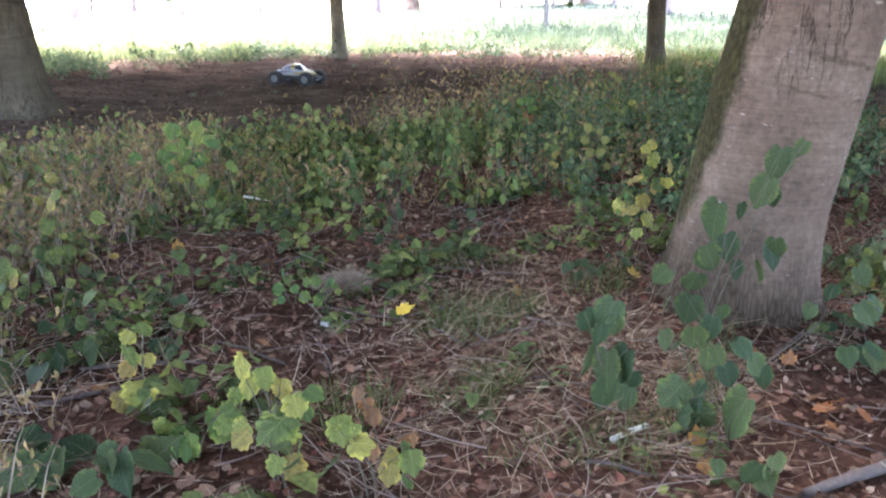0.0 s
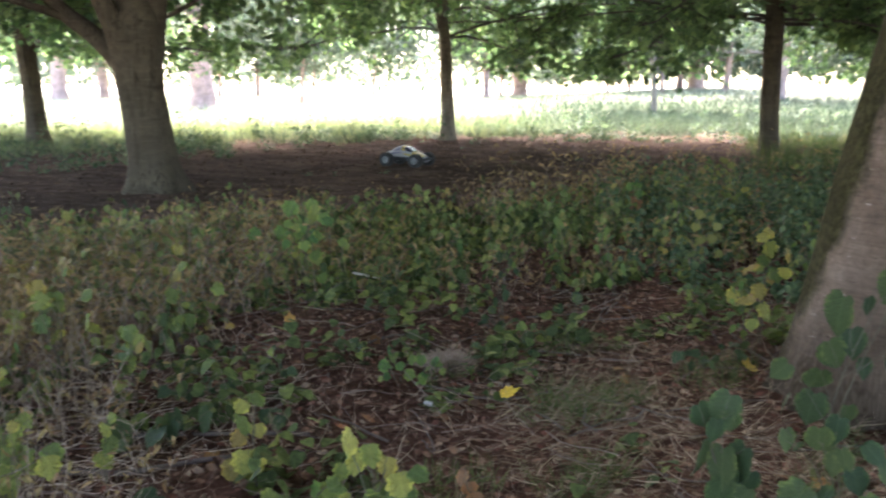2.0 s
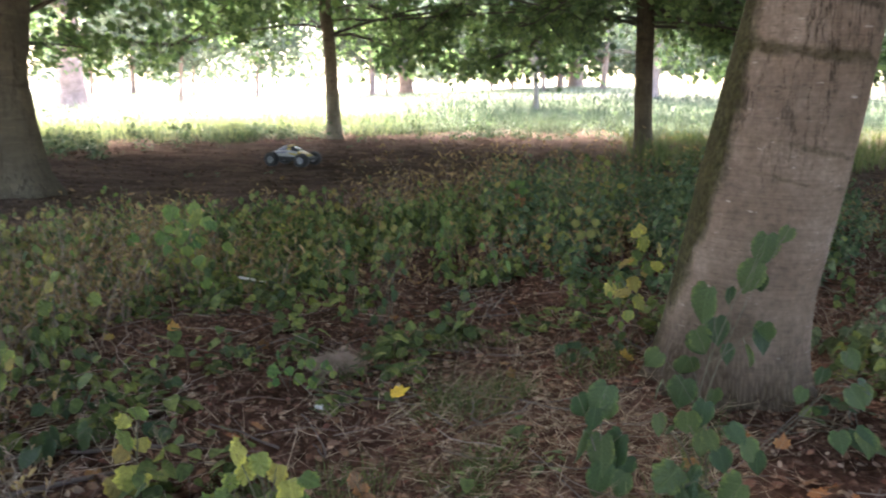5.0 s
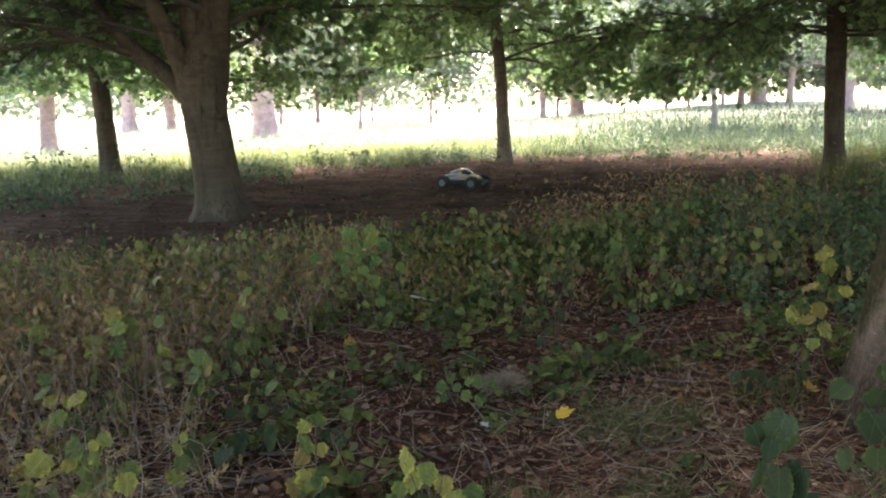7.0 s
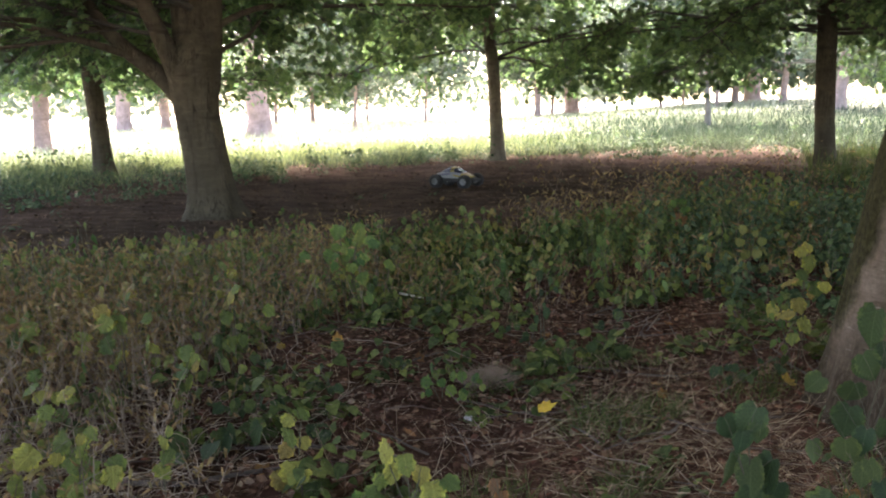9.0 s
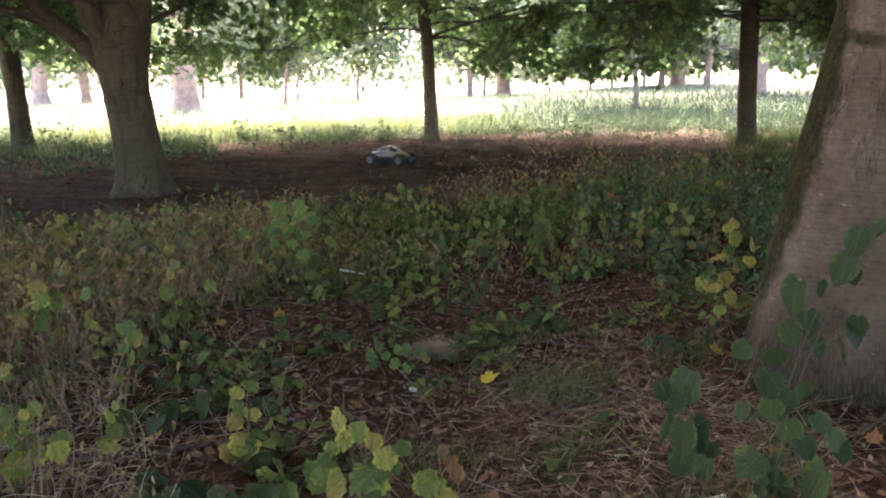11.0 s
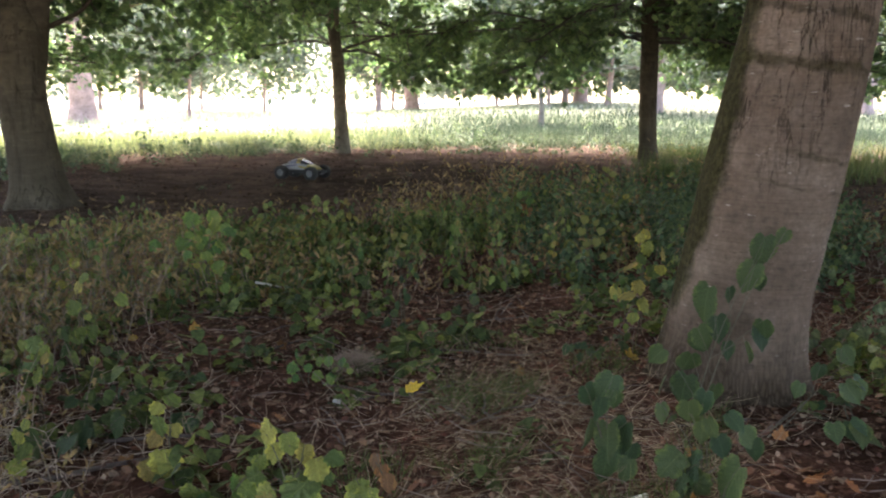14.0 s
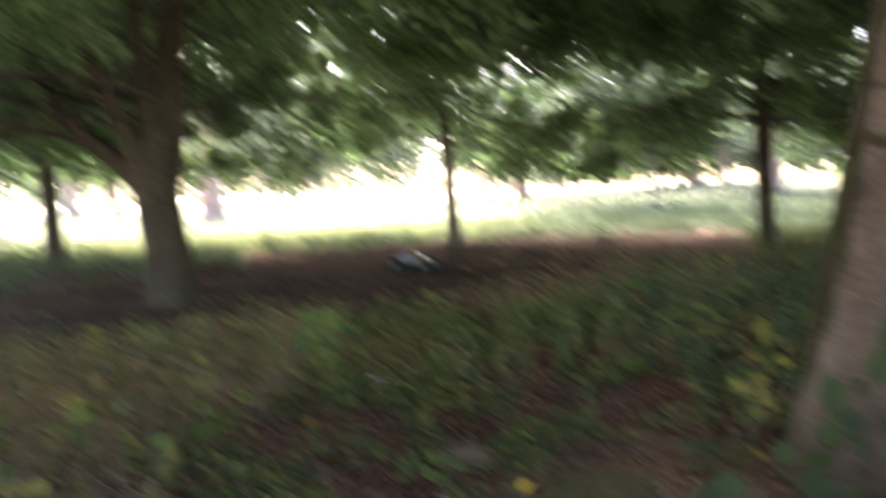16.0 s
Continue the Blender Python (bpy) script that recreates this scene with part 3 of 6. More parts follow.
# ---- ground ----
def build_ground():
    rings = np.concatenate([[0.0], 0.25 * 1.035 ** np.arange(260)])
    rings = rings[rings < 1800]
    sides = 220
    a = np.arange(sides) * 2 * np.pi / sides
    x, y = (rings[:, None] * np.sin(a)).ravel(), (rings[:, None] * np.cos(a)).ravel()
    v = np.stack([x, y, ground_z(x, y)], 1)
    i, j = np.meshgrid(np.arange(len(rings) - 1), np.arange(sides), indexing="ij")
    j2 = (j + 1) % sides
    f = np.stack([i * sides + j, (i + 1) * sides + j, (i + 1) * sides + j2, i * sides + j2], -1).reshape(-1, 4)
    me = arrays_mesh("ground", v, f, M_SOIL, True)
    b, r = polar(v[:, 0], v[:, 1])
    open_field = np.where(np.abs(b) < 100, smooth01(0.0, 9.0, r - np.interp(b, *FIELD)), smooth01(30, 40, r))
    layer = me.attributes.new("open_field", 'FLOAT', 'POINT')
    layer.data.foreach_set("value", open_field.astype(np.float32))
    layer = me.attributes.new("trodden", 'FLOAT', 'POINT')
    layer.data.foreach_set("value", smooth01(-1.0, 0.6, r - np.interp(b, *BAND_FAR)).astype(np.float32))
    # Half shade on this side is in the green, paling far off for haze.
    layer = me.attributes.new("shaded_green_field", 'FLOAT', 'POINT')
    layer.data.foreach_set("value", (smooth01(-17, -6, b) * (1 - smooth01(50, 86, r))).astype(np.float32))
    tagged(new("ground", me), "dark leaf-strewn woodland soil passing into a bright grass field", "ground", kind="structure")


build_ground()


# ---- trees ----
def curve_points(start, way, length, n=7, droop=0.0, wander=0.08, gen=rng):
    """A gently wandering polyline."""
    p, d, out = np.array(start, float), unit(np.array(way, float)), [np.array(start, float)]
    for i in range(n - 1):
        d = unit(d + gen.normal(0, wander, 3) + np.array([0, 0, -droop / n]))
        p = p + d * length / (n - 1)
        out.append(p)
    return np.array(out)


def trunk_mesh(name, base, axis, material, sides=40, flare=0.3, lumps=0.03, step=0.05, roots=5, seed=1):
    """A trunk from rows of (height, offset x, offset y, radius): swollen roots at the foot, an uneven round section."""
    gen = np.random.default_rng(seed)
    axis = np.array(axis, float)
    z = np.arange(axis[0, 0] - 0.12, axis[-1, 0] + step, step)
    ox, oy, rr = (np.interp(z, axis[:, 0], axis[:, k]) for k in (1, 2, 3))
    a = np.arange(sides) * 2 * np.pi / sides
    ph = gen.uniform(0, 6.28, 8)
    zz, aa = np.meshgrid(z, a, indexing="ij")
    foot = np.exp(-np.clip(zz, 0, None) / 0.2)
    rad = rr[:, None] * (1 + flare * foot * (0.65 + 0.45 * np.sin(roots * aa + ph[0] + 0.6 * np.sin(2 * aa))))
    rad = rad * (1 + lumps * np.sin(2 * aa + ph[1] + 0.5 * zz) + lumps * 0.6 * np.sin(3 * aa + ph[2] - 0.9 * zz)
                 + lumps * 0.35 * np.sin(7 * aa + ph[3] + 1.5 * np.sin(1.1 * zz)) + lumps * 0.4 * np.sin(2.6 * zz + ph[4]) * np.sin(aa + ph[5])
                 + lumps * 0.22 * np.sin(15 * aa + ph[6] + 2 * np.sin(2.3 * zz)) + lumps * 0.12 * np.sin(31 * zz + 3 * np.sin(aa * 2 + ph[7])))
    v = np.stack([ox[:, None] + rad * np.cos(aa), oy[:, None] + rad * np.sin(aa), zz], -1).reshape(-1, 3)
    n = len(z)
    i, j = np.meshgrid(np.arange(n - 1), np.arange(sides), indexing="ij")
    j2 = (j + 1) % sides
    f = np.stack([i * sides + j, i * sides + j2, (i + 1) * sides + j2, (i + 1) * sides + j], -1).reshape(-1, 4)
    return arrays_mesh(name, v, f, material, True)


def leafy_limbs(limbs, gen, twigs=7, sprays=3, leaves=14, leaf=(0.11, 0.18), start=0.28, droop=0.5):
    """Twigs and leaves on limbs, which are polylines in the tree's own space."""
    wood, pos, along = [], [], []
    for pts in limbs:
        length = np.linalg.norm(np.diff(pts, axis=0), axis=1).sum()
        for t in np.linspace(start, 1.0, twigs):
            k = t * (len(pts) - 1)
            i = min(int(k), len(pts) - 2)
            p = pts[i] + (pts[i + 1] - pts[i]) * (k - i)
            d = unit(pts[i + 1] - pts[i])
            side = unit(np.cross(d, [0, 0, 1.0])) * gen.choice([-1, 1])
            tw = curve_points(p, d * 0.6 + side * gen.uniform(0.4, 1.0) + np.array([0, 0, gen.uniform(-0.55, 0.6)]),
                              length * gen.uniform(0.25, 0.42) * (1.15 - 0.5 * t), 5, droop, 0.13, gen)
            wood.append(tube(tw, np.linspace(0.014, 0.004, 5), 4))
            for s in range(sprays):
                q = tw[1 + s % 4] if sprays < 5 else tw[gen.integers(1, 5)]
                sp = curve_points(q, unit(tw[-1] - tw[0]) + gen.normal(0, 0.7, 3) * np.array([1, 1, 0.8]), gen.uniform(0.35, 0.8), 4, 0.5, 0.2, gen)
                wood.append(tube(sp, np.linspace(0.006, 0.002, 4), 3))
                u = gen.uniform(0.1, 1, leaves)
                kk = np.minimum((u * 3).astype(int), 2)
                base = sp[kk] + (sp[kk + 1] - sp[kk]) * (u * 3 - kk)[:, None]
                pos.append(base + gen.normal(0, 0.11, (leaves, 3)))
                along.append(unit(sp[-1] - sp[0]) + gen.normal(0, 0.8, (leaves, 3)) * np.array([1, 1, 0.5]) + np.array([0, 0, -0.4]))
    pos, along = np.concatenate(pos), np.concatenate(along)
    return wood, pos, along


def crown_mesh(name, pos, along, gen, template, leaf, material):
    up = np.array([0, 0, 1.0]) + gen.normal(0, 0.6, (len(pos), 3))
    v, f = scatter(template, pos, along, up, gen.uniform(*leaf, len(pos)))
    return arrays_mesh(name, v, f, material)


def cloud(gen, centre, radii, n, clumps=60, spread=0.55, flat_bottom=-0.5):
    """Places in an uneven, clumped crown."""
    c = unit(gen.normal(0, 1, (clumps * 3, 3))) * (gen.uniform(0.25, 1, (clumps * 3, 1)) ** 0.5)
    c = c[c[:, 2] > flat_bottom][:clumps] * np.array(radii) + np.array(centre)
    return c[gen.integers(0, len(c), n)] + gen.normal(0, spread, (n, 3)) * np.array([1, 1, 0.6])


# Leaf cloud added mostly above the view, sized and thickened to dim the ground.
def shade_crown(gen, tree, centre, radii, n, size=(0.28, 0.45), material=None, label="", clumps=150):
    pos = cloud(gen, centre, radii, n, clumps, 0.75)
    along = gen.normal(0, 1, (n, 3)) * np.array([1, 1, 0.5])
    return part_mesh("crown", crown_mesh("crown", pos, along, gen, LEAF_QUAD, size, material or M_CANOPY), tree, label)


def empty_at(name, x, y, label, category, group="", z=None):
    ob = new(name)
    ob.location = (x, y, float(ground_z(x, y)) if z is None else z)
    ob.empty_display_size = 0.2
    return tagged(ob, label, category, group)


def park_tree(x, y, label, axis, limb_rows, seed, material=M_BARK, crown_top=(6.5, 5.0, 2.6), n_shade=9500,
              lift=1.6, stems=(), leaves=11, twigs=11, leaf=(0.095, 0.165), low=None, flare=0.3, sides=48, sprays=5, bole=2.4, clear=1.3, start=0.2):
    """A broad park tree. axis: trunk rows; limb_rows: (height, bearing, rise, length, thickness); stems: polylines of thick forks."""
    gen = np.random.default_rng(seed)
    tree = empty_at("tree", x, y, label, "tree", "trees of the park")
    part_mesh("trunk", trunk_mesh("trunk", (x, y), axis, material, sides, flare, 0.04, 0.08, 5, seed), tree)
    ax = np.array(axis, float)
    limbs = []
    for pts, r0, r1 in stems:
        pts = np.array(pts, float)
        t = np.linspace(0, len(pts) - 1, 14)
        fine = np.stack([np.interp(t, np.arange(len(pts)), pts[:, k]) for k in range(3)], 1)
        fine[1:-1] = (fine[:-2] + fine[1:-1] * 2 + fine[2:]) / 4
        part_mesh("limb", arrays_mesh("limb", *tube(fine, np.linspace(r0, r1, 14), 12), material, True), tree)
        limbs.append(fine[5:])
    # Boughs that point at the camera are raised and shortened to fit its view.
    to_camera = np.degrees(np.arctan2(CAMERA_SPOT[0] - x, CAMERA_SPOT[1] - y))
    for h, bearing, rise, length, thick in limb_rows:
        if abs((bearing - to_camera + 180) % 360 - 180) < 38:
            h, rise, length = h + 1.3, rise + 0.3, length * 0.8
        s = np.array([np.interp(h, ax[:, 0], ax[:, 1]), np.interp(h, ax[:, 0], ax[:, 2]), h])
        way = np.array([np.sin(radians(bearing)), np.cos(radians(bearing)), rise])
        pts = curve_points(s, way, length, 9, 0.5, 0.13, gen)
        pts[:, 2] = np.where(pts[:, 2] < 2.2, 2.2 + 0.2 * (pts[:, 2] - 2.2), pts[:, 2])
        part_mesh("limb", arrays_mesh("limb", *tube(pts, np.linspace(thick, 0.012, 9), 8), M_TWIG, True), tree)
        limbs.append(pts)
    for h, bearing, rise, length, thick in spread_limbs(gen, 11, 3.6, 5.6, (0.15, 0.6), (3.0, 4.8), (0.04, 0.06), 17):
        s = np.array([np.interp(h, ax[:, 0], ax[:, 1]), np.interp(h, ax[:, 0], ax[:, 2]), h])
        pts = curve_points(s, (np.sin(radians(bearing)), np.cos(radians(bearing)), rise), length, 9, 0.4, 0.13, gen)
        part_mesh("limb", arrays_mesh("limb", *tube(pts, np.linspace(thick, 0.012, 9), 8), M_TWIG, True), tree)
        limbs.append(pts)
    for h, bearing, rise, length, thick in spread_limbs(gen, 12, 5.2, 7.6, (0.1, 0.5), (2.8, 4.6), (0.03, 0.05), 5):
        pts = curve_points((0, 0, h), (np.sin(radians(bearing)), np.cos(radians(bearing)), rise), length, 9, 0.7, 0.08, gen)
        part_mesh("limb", arrays_mesh("limb", *tube(pts, np.linspace(thick, 0.012, 9), 6), M_TWIG, True), tree)
        limbs.append(pts)
    wood, pos, along = leafy_limbs(limbs, gen, twigs, sprays, leaves, start=start)
    floor = lift if low is None else low(pos[:, 0] + x, pos[:, 1] + y)
    # Leaves between the camera and the trunk are cut away to fit the view.
    u = unit(np.array([CAMERA_SPOT[0] - x, CAMERA_SPOT[1] - y]))
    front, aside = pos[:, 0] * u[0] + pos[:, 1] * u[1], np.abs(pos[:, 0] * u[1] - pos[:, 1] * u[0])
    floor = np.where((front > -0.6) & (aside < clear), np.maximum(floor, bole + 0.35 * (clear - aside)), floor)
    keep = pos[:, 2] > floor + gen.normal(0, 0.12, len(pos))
    wood = [(v, f) for v, f in wood if v[:, 2].min() > 1.75]
    tagged(part_mesh("fine_branching", arrays_mesh("fine_branching", *join(wood), M_TWIG), tree), kind="stuff")
    part_mesh("crown", crown_mesh("crown", pos[keep], along[keep], gen, LEAF_MAPLE, leaf, M_CROWN), tree)
    h, rad, tall = crown_top
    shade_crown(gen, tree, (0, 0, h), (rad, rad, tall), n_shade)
    return tree


def spread_limbs(gen, n, low, high, rise, length, thick=(0.05, 0.08), start=0.0):
    return [(gen.uniform(low, high), start + 360 * i / n + gen.uniform(-14, 14), gen.uniform(*rise), gen.uniform(*length), gen.uniform(*thick)) for i in range(n)]


def lifted(x, y):
    """How low the leaves hang: to head height over the worn strip, higher near the camera to keep its view open."""
    b, r = polar(x, y)
    return 1.6 + 2.5 * (1 - smooth01(6.5, 13.0, r)) + 0.45 * smooth01(-28, -36, b) * (1 - smooth01(13, 15, r)) + 0.35 * smooth01(-30, -38, b) * smooth01(14, 17, r)


def build_near_tree():
    tree = empty_at("tree", 1.27, 3.83, "large leaning tree trunk with smooth grey-brown bark and green moss", "tree", "trees of the park")
    axis = [(0, -0.01, 0, 0.335), (0.2, 0.003, 0, 0.325), (0.45, 0.028, 0, 0.32), (1.0, 0.113, 0, 0.325), (1.55, 0.198, 0, 0.31), (1.85, 0.24, 0, 0.293), (3.5, 0.48, 0.0, 0.27), (5.0, 0.7, 0, 0.24), (9.0, 1.0, 0, 0.1)]
    part_mesh("trunk", trunk_mesh("trunk", (0, 0), axis, M_BARK_NEAR, 160, 0.22, 0.02, 0.02, 9, 4), tree)
    gen = np.random.default_rng(12)
    for i in range(9):
        s = np.array([0.7, 0.0, 4.3 + 0.25 * i])
        pts = curve_points(s, (np.sin(i * 0.9), np.cos(i * 0.9), 0.5), 5.0, 8, 0.6, 0.08, gen)
        part_mesh("limb", arrays_mesh("limb", *tube(pts, np.linspace(0.09, 0.02, 8), 8), M_BARK, True), tree)
    # Added shading leaves, shifted off the trunk to balance light over the clearing.
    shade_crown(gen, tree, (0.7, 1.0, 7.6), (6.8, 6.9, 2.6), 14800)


build_near_tree()

g1 = np.random.default_rng(21)


def across(rows):
    """Rows of (sideways, height, towards the field) as places in the space of the forked tree, whose limbs spread across the line of sight."""
    return [(0.82 * a - 0.57 * d, 0.57 * a + 0.82 * d, h) for a, h, d in rows]


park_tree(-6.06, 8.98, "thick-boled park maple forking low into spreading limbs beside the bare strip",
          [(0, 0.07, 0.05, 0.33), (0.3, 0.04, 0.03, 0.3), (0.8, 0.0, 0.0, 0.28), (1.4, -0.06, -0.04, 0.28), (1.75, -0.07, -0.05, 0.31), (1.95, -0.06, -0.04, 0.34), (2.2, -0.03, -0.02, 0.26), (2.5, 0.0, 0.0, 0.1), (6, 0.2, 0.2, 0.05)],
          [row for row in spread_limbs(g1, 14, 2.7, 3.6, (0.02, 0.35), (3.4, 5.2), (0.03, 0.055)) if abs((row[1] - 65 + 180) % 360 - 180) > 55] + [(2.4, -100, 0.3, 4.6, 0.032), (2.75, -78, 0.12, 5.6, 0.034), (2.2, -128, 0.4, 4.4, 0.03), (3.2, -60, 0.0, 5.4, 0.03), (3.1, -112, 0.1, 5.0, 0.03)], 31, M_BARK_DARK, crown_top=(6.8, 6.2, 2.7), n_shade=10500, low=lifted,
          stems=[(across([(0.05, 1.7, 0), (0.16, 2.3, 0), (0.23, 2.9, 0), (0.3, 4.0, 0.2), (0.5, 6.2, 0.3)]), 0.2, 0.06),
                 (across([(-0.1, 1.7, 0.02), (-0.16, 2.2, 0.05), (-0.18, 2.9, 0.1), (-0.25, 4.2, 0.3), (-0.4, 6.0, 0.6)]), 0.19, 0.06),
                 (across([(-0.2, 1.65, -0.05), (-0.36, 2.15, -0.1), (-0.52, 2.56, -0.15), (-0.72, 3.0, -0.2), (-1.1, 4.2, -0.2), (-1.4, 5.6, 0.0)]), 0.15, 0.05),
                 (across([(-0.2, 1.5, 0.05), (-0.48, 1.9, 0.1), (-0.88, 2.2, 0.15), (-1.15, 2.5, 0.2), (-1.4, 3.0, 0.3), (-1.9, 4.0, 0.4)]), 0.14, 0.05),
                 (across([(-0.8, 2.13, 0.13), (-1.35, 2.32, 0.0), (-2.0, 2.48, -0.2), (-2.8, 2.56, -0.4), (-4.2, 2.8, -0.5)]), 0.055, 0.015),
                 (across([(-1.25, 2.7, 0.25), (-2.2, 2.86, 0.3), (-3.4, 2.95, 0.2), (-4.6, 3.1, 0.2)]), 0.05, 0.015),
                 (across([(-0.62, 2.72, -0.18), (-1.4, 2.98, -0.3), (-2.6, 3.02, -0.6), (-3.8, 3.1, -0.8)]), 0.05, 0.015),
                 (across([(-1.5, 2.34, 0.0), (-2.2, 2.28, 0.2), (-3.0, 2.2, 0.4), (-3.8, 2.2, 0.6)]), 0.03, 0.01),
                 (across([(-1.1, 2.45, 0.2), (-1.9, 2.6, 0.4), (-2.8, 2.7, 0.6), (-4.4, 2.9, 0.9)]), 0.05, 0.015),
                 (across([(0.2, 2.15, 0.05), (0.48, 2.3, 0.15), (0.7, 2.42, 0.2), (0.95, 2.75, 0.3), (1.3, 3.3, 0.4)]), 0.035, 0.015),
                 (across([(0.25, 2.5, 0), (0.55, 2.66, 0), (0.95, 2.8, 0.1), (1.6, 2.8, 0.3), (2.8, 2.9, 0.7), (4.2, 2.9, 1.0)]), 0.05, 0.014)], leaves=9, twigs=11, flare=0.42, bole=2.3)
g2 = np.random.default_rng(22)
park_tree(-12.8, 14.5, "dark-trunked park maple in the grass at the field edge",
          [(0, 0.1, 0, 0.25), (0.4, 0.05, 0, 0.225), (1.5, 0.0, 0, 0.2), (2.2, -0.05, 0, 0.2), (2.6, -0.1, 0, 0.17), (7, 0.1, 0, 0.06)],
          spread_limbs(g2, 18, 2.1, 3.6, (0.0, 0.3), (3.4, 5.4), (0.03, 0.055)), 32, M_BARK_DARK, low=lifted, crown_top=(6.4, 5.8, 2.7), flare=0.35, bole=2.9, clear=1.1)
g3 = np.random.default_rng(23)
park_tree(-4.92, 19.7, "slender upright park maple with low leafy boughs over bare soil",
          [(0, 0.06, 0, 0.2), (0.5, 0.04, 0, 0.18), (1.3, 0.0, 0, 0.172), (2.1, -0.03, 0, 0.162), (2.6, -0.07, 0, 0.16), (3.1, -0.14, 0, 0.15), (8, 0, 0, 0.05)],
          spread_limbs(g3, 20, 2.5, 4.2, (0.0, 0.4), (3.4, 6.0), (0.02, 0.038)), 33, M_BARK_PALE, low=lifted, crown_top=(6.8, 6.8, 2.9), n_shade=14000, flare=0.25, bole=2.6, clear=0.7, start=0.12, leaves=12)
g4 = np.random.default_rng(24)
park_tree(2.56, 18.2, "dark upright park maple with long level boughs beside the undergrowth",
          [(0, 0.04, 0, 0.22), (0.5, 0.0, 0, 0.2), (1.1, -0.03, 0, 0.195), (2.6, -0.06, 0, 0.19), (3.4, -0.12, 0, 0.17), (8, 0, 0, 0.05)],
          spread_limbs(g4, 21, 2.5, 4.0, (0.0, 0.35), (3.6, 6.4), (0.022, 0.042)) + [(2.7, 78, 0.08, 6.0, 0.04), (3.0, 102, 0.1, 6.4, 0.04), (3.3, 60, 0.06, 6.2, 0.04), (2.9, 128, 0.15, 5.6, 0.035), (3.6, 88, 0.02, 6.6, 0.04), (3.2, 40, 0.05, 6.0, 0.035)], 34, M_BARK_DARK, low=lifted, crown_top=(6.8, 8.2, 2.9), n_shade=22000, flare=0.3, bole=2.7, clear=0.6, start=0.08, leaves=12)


def unseen_shade_tree(x, y, seed):
    """An unseen tree, added outside the view to shade the clearing."""
    gen = np.random.default_rng(seed)
    tree = empty_at("tree", x, y, "unseen tree added outside the view to shade the clearing", "tree", "trees of the park")
    part_mesh("trunk", trunk_mesh("trunk", (x, y), [(0, 0, 0, 0.3), (2, 0, 0, 0.26), (8, 0.2, 0, 0.1)], M_BARK, 24, 0.3, 0.04, 0.12, 5, seed), tree)
    shade_crown(gen, tree, (0, 0, 6.4), (6.4, 6.4, 3.4), 14000)


# Added trees all round the view, set where the ground needs dimming.
for i, (x, y) in enumerate([(-7.0, -6.0), (4.5, -4.5), (-15.0, -1.0), (8.5, 3.2), (9.2, 10.3), (13.0, 17.5), (-0.5, -11.0), (-11.0, -8.0), (11.5, -6.5), (17.0, 9.0), (7.8, 14.6)]):
    unseen_shade_tree(x, y, 60 + i)


def far_tree(x, y, radius, seed, crown_low=2.6, spread=4.5, n=1300, second=None, label="distant pale park tree standing in the sunlit field", flare=0.35, bark=M_BARK_FAR):
    gen = np.random.default_rng(seed)
    tree = empty_at("tree", x, y, label, "tree", "distant trees")
    tall = 9.0 + radius * 2
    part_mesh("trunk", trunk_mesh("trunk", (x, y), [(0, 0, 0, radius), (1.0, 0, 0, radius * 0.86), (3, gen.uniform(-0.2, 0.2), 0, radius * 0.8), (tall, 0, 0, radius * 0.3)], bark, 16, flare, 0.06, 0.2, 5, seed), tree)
    if second:
        part_mesh("trunk", arrays_mesh("trunk", *tube(curve_points((0.0, 0.0, second), (0.24, 0.05, 1), 4.0, 8, 0, 0.03, gen), np.linspace(radius * 0.72, radius * 0.35, 8), 10), bark, True), tree)
    for k in range(5):
        a = k * 1.26 + gen.uniform(-0.3, 0.3)
        pts = curve_points((0, 0, crown_low + gen.uniform(-0.2, 0.6)), (np.sin(a), np.cos(a), 0.5), spread * 0.8, 6, 0.5, 0.1, gen)
        part_mesh("limb", arrays_mesh("limb", *tube(pts, np.linspace(radius * 0.3, 0.03, 6), 6), M_BARK, True), tree)
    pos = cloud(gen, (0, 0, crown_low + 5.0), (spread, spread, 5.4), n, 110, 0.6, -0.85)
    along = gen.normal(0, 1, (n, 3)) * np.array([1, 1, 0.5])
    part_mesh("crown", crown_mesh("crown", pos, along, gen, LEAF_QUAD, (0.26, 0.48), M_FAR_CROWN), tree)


FAR = [(-25.3, 25.2, 0.36), (-45.1, 53.1, 0.7), (-45.7, 59.1, 0.5), (-23.8, 39.0, 0.74), (-45.4, 77.4, 0.22), (-39.6, 75.0, 0.26), (-22.9, 49.7, 0.13), (-32.4, 72.9, 0.13),
       (-23.6, 65.7, 0.16), (-15.3, 73.3, 0.32), (-15.9, 83.3, 0.2), (-14.8, 88.6, 0.85), (-4.7, 79.8, 0.17), (-3.0, 89.9, 0.15), (0.4, 74.9, 0.16), (2.0, 79.9, 0.36),
       (3.7, 84.9, 0.85), (5.8, 74.7, 0.3), (8.2, 59.4, 0.42), (22.9, 60.7, 0.55), (28.1, 69.4, 0.4)]
for i, (x, y, r) in enumerate(FAR):
    old = r > 0.5
    wide = old or x > 5
    far_tree(x, y, r, 100 + i, 4.4 if old else 2.5, 6.2 if wide else 5.8, 5000 if wide else 9000,
             label="distant old broad-trunked park tree in the bright field" if old else "distant slim park tree standing in the bright field")
far_tree(0.0, 42.9, 0.16, 150, 3.4, 4.2, 6500, second=1.9, bark=M_BARK_PALE, label="slim forked young tree in the tall grass")


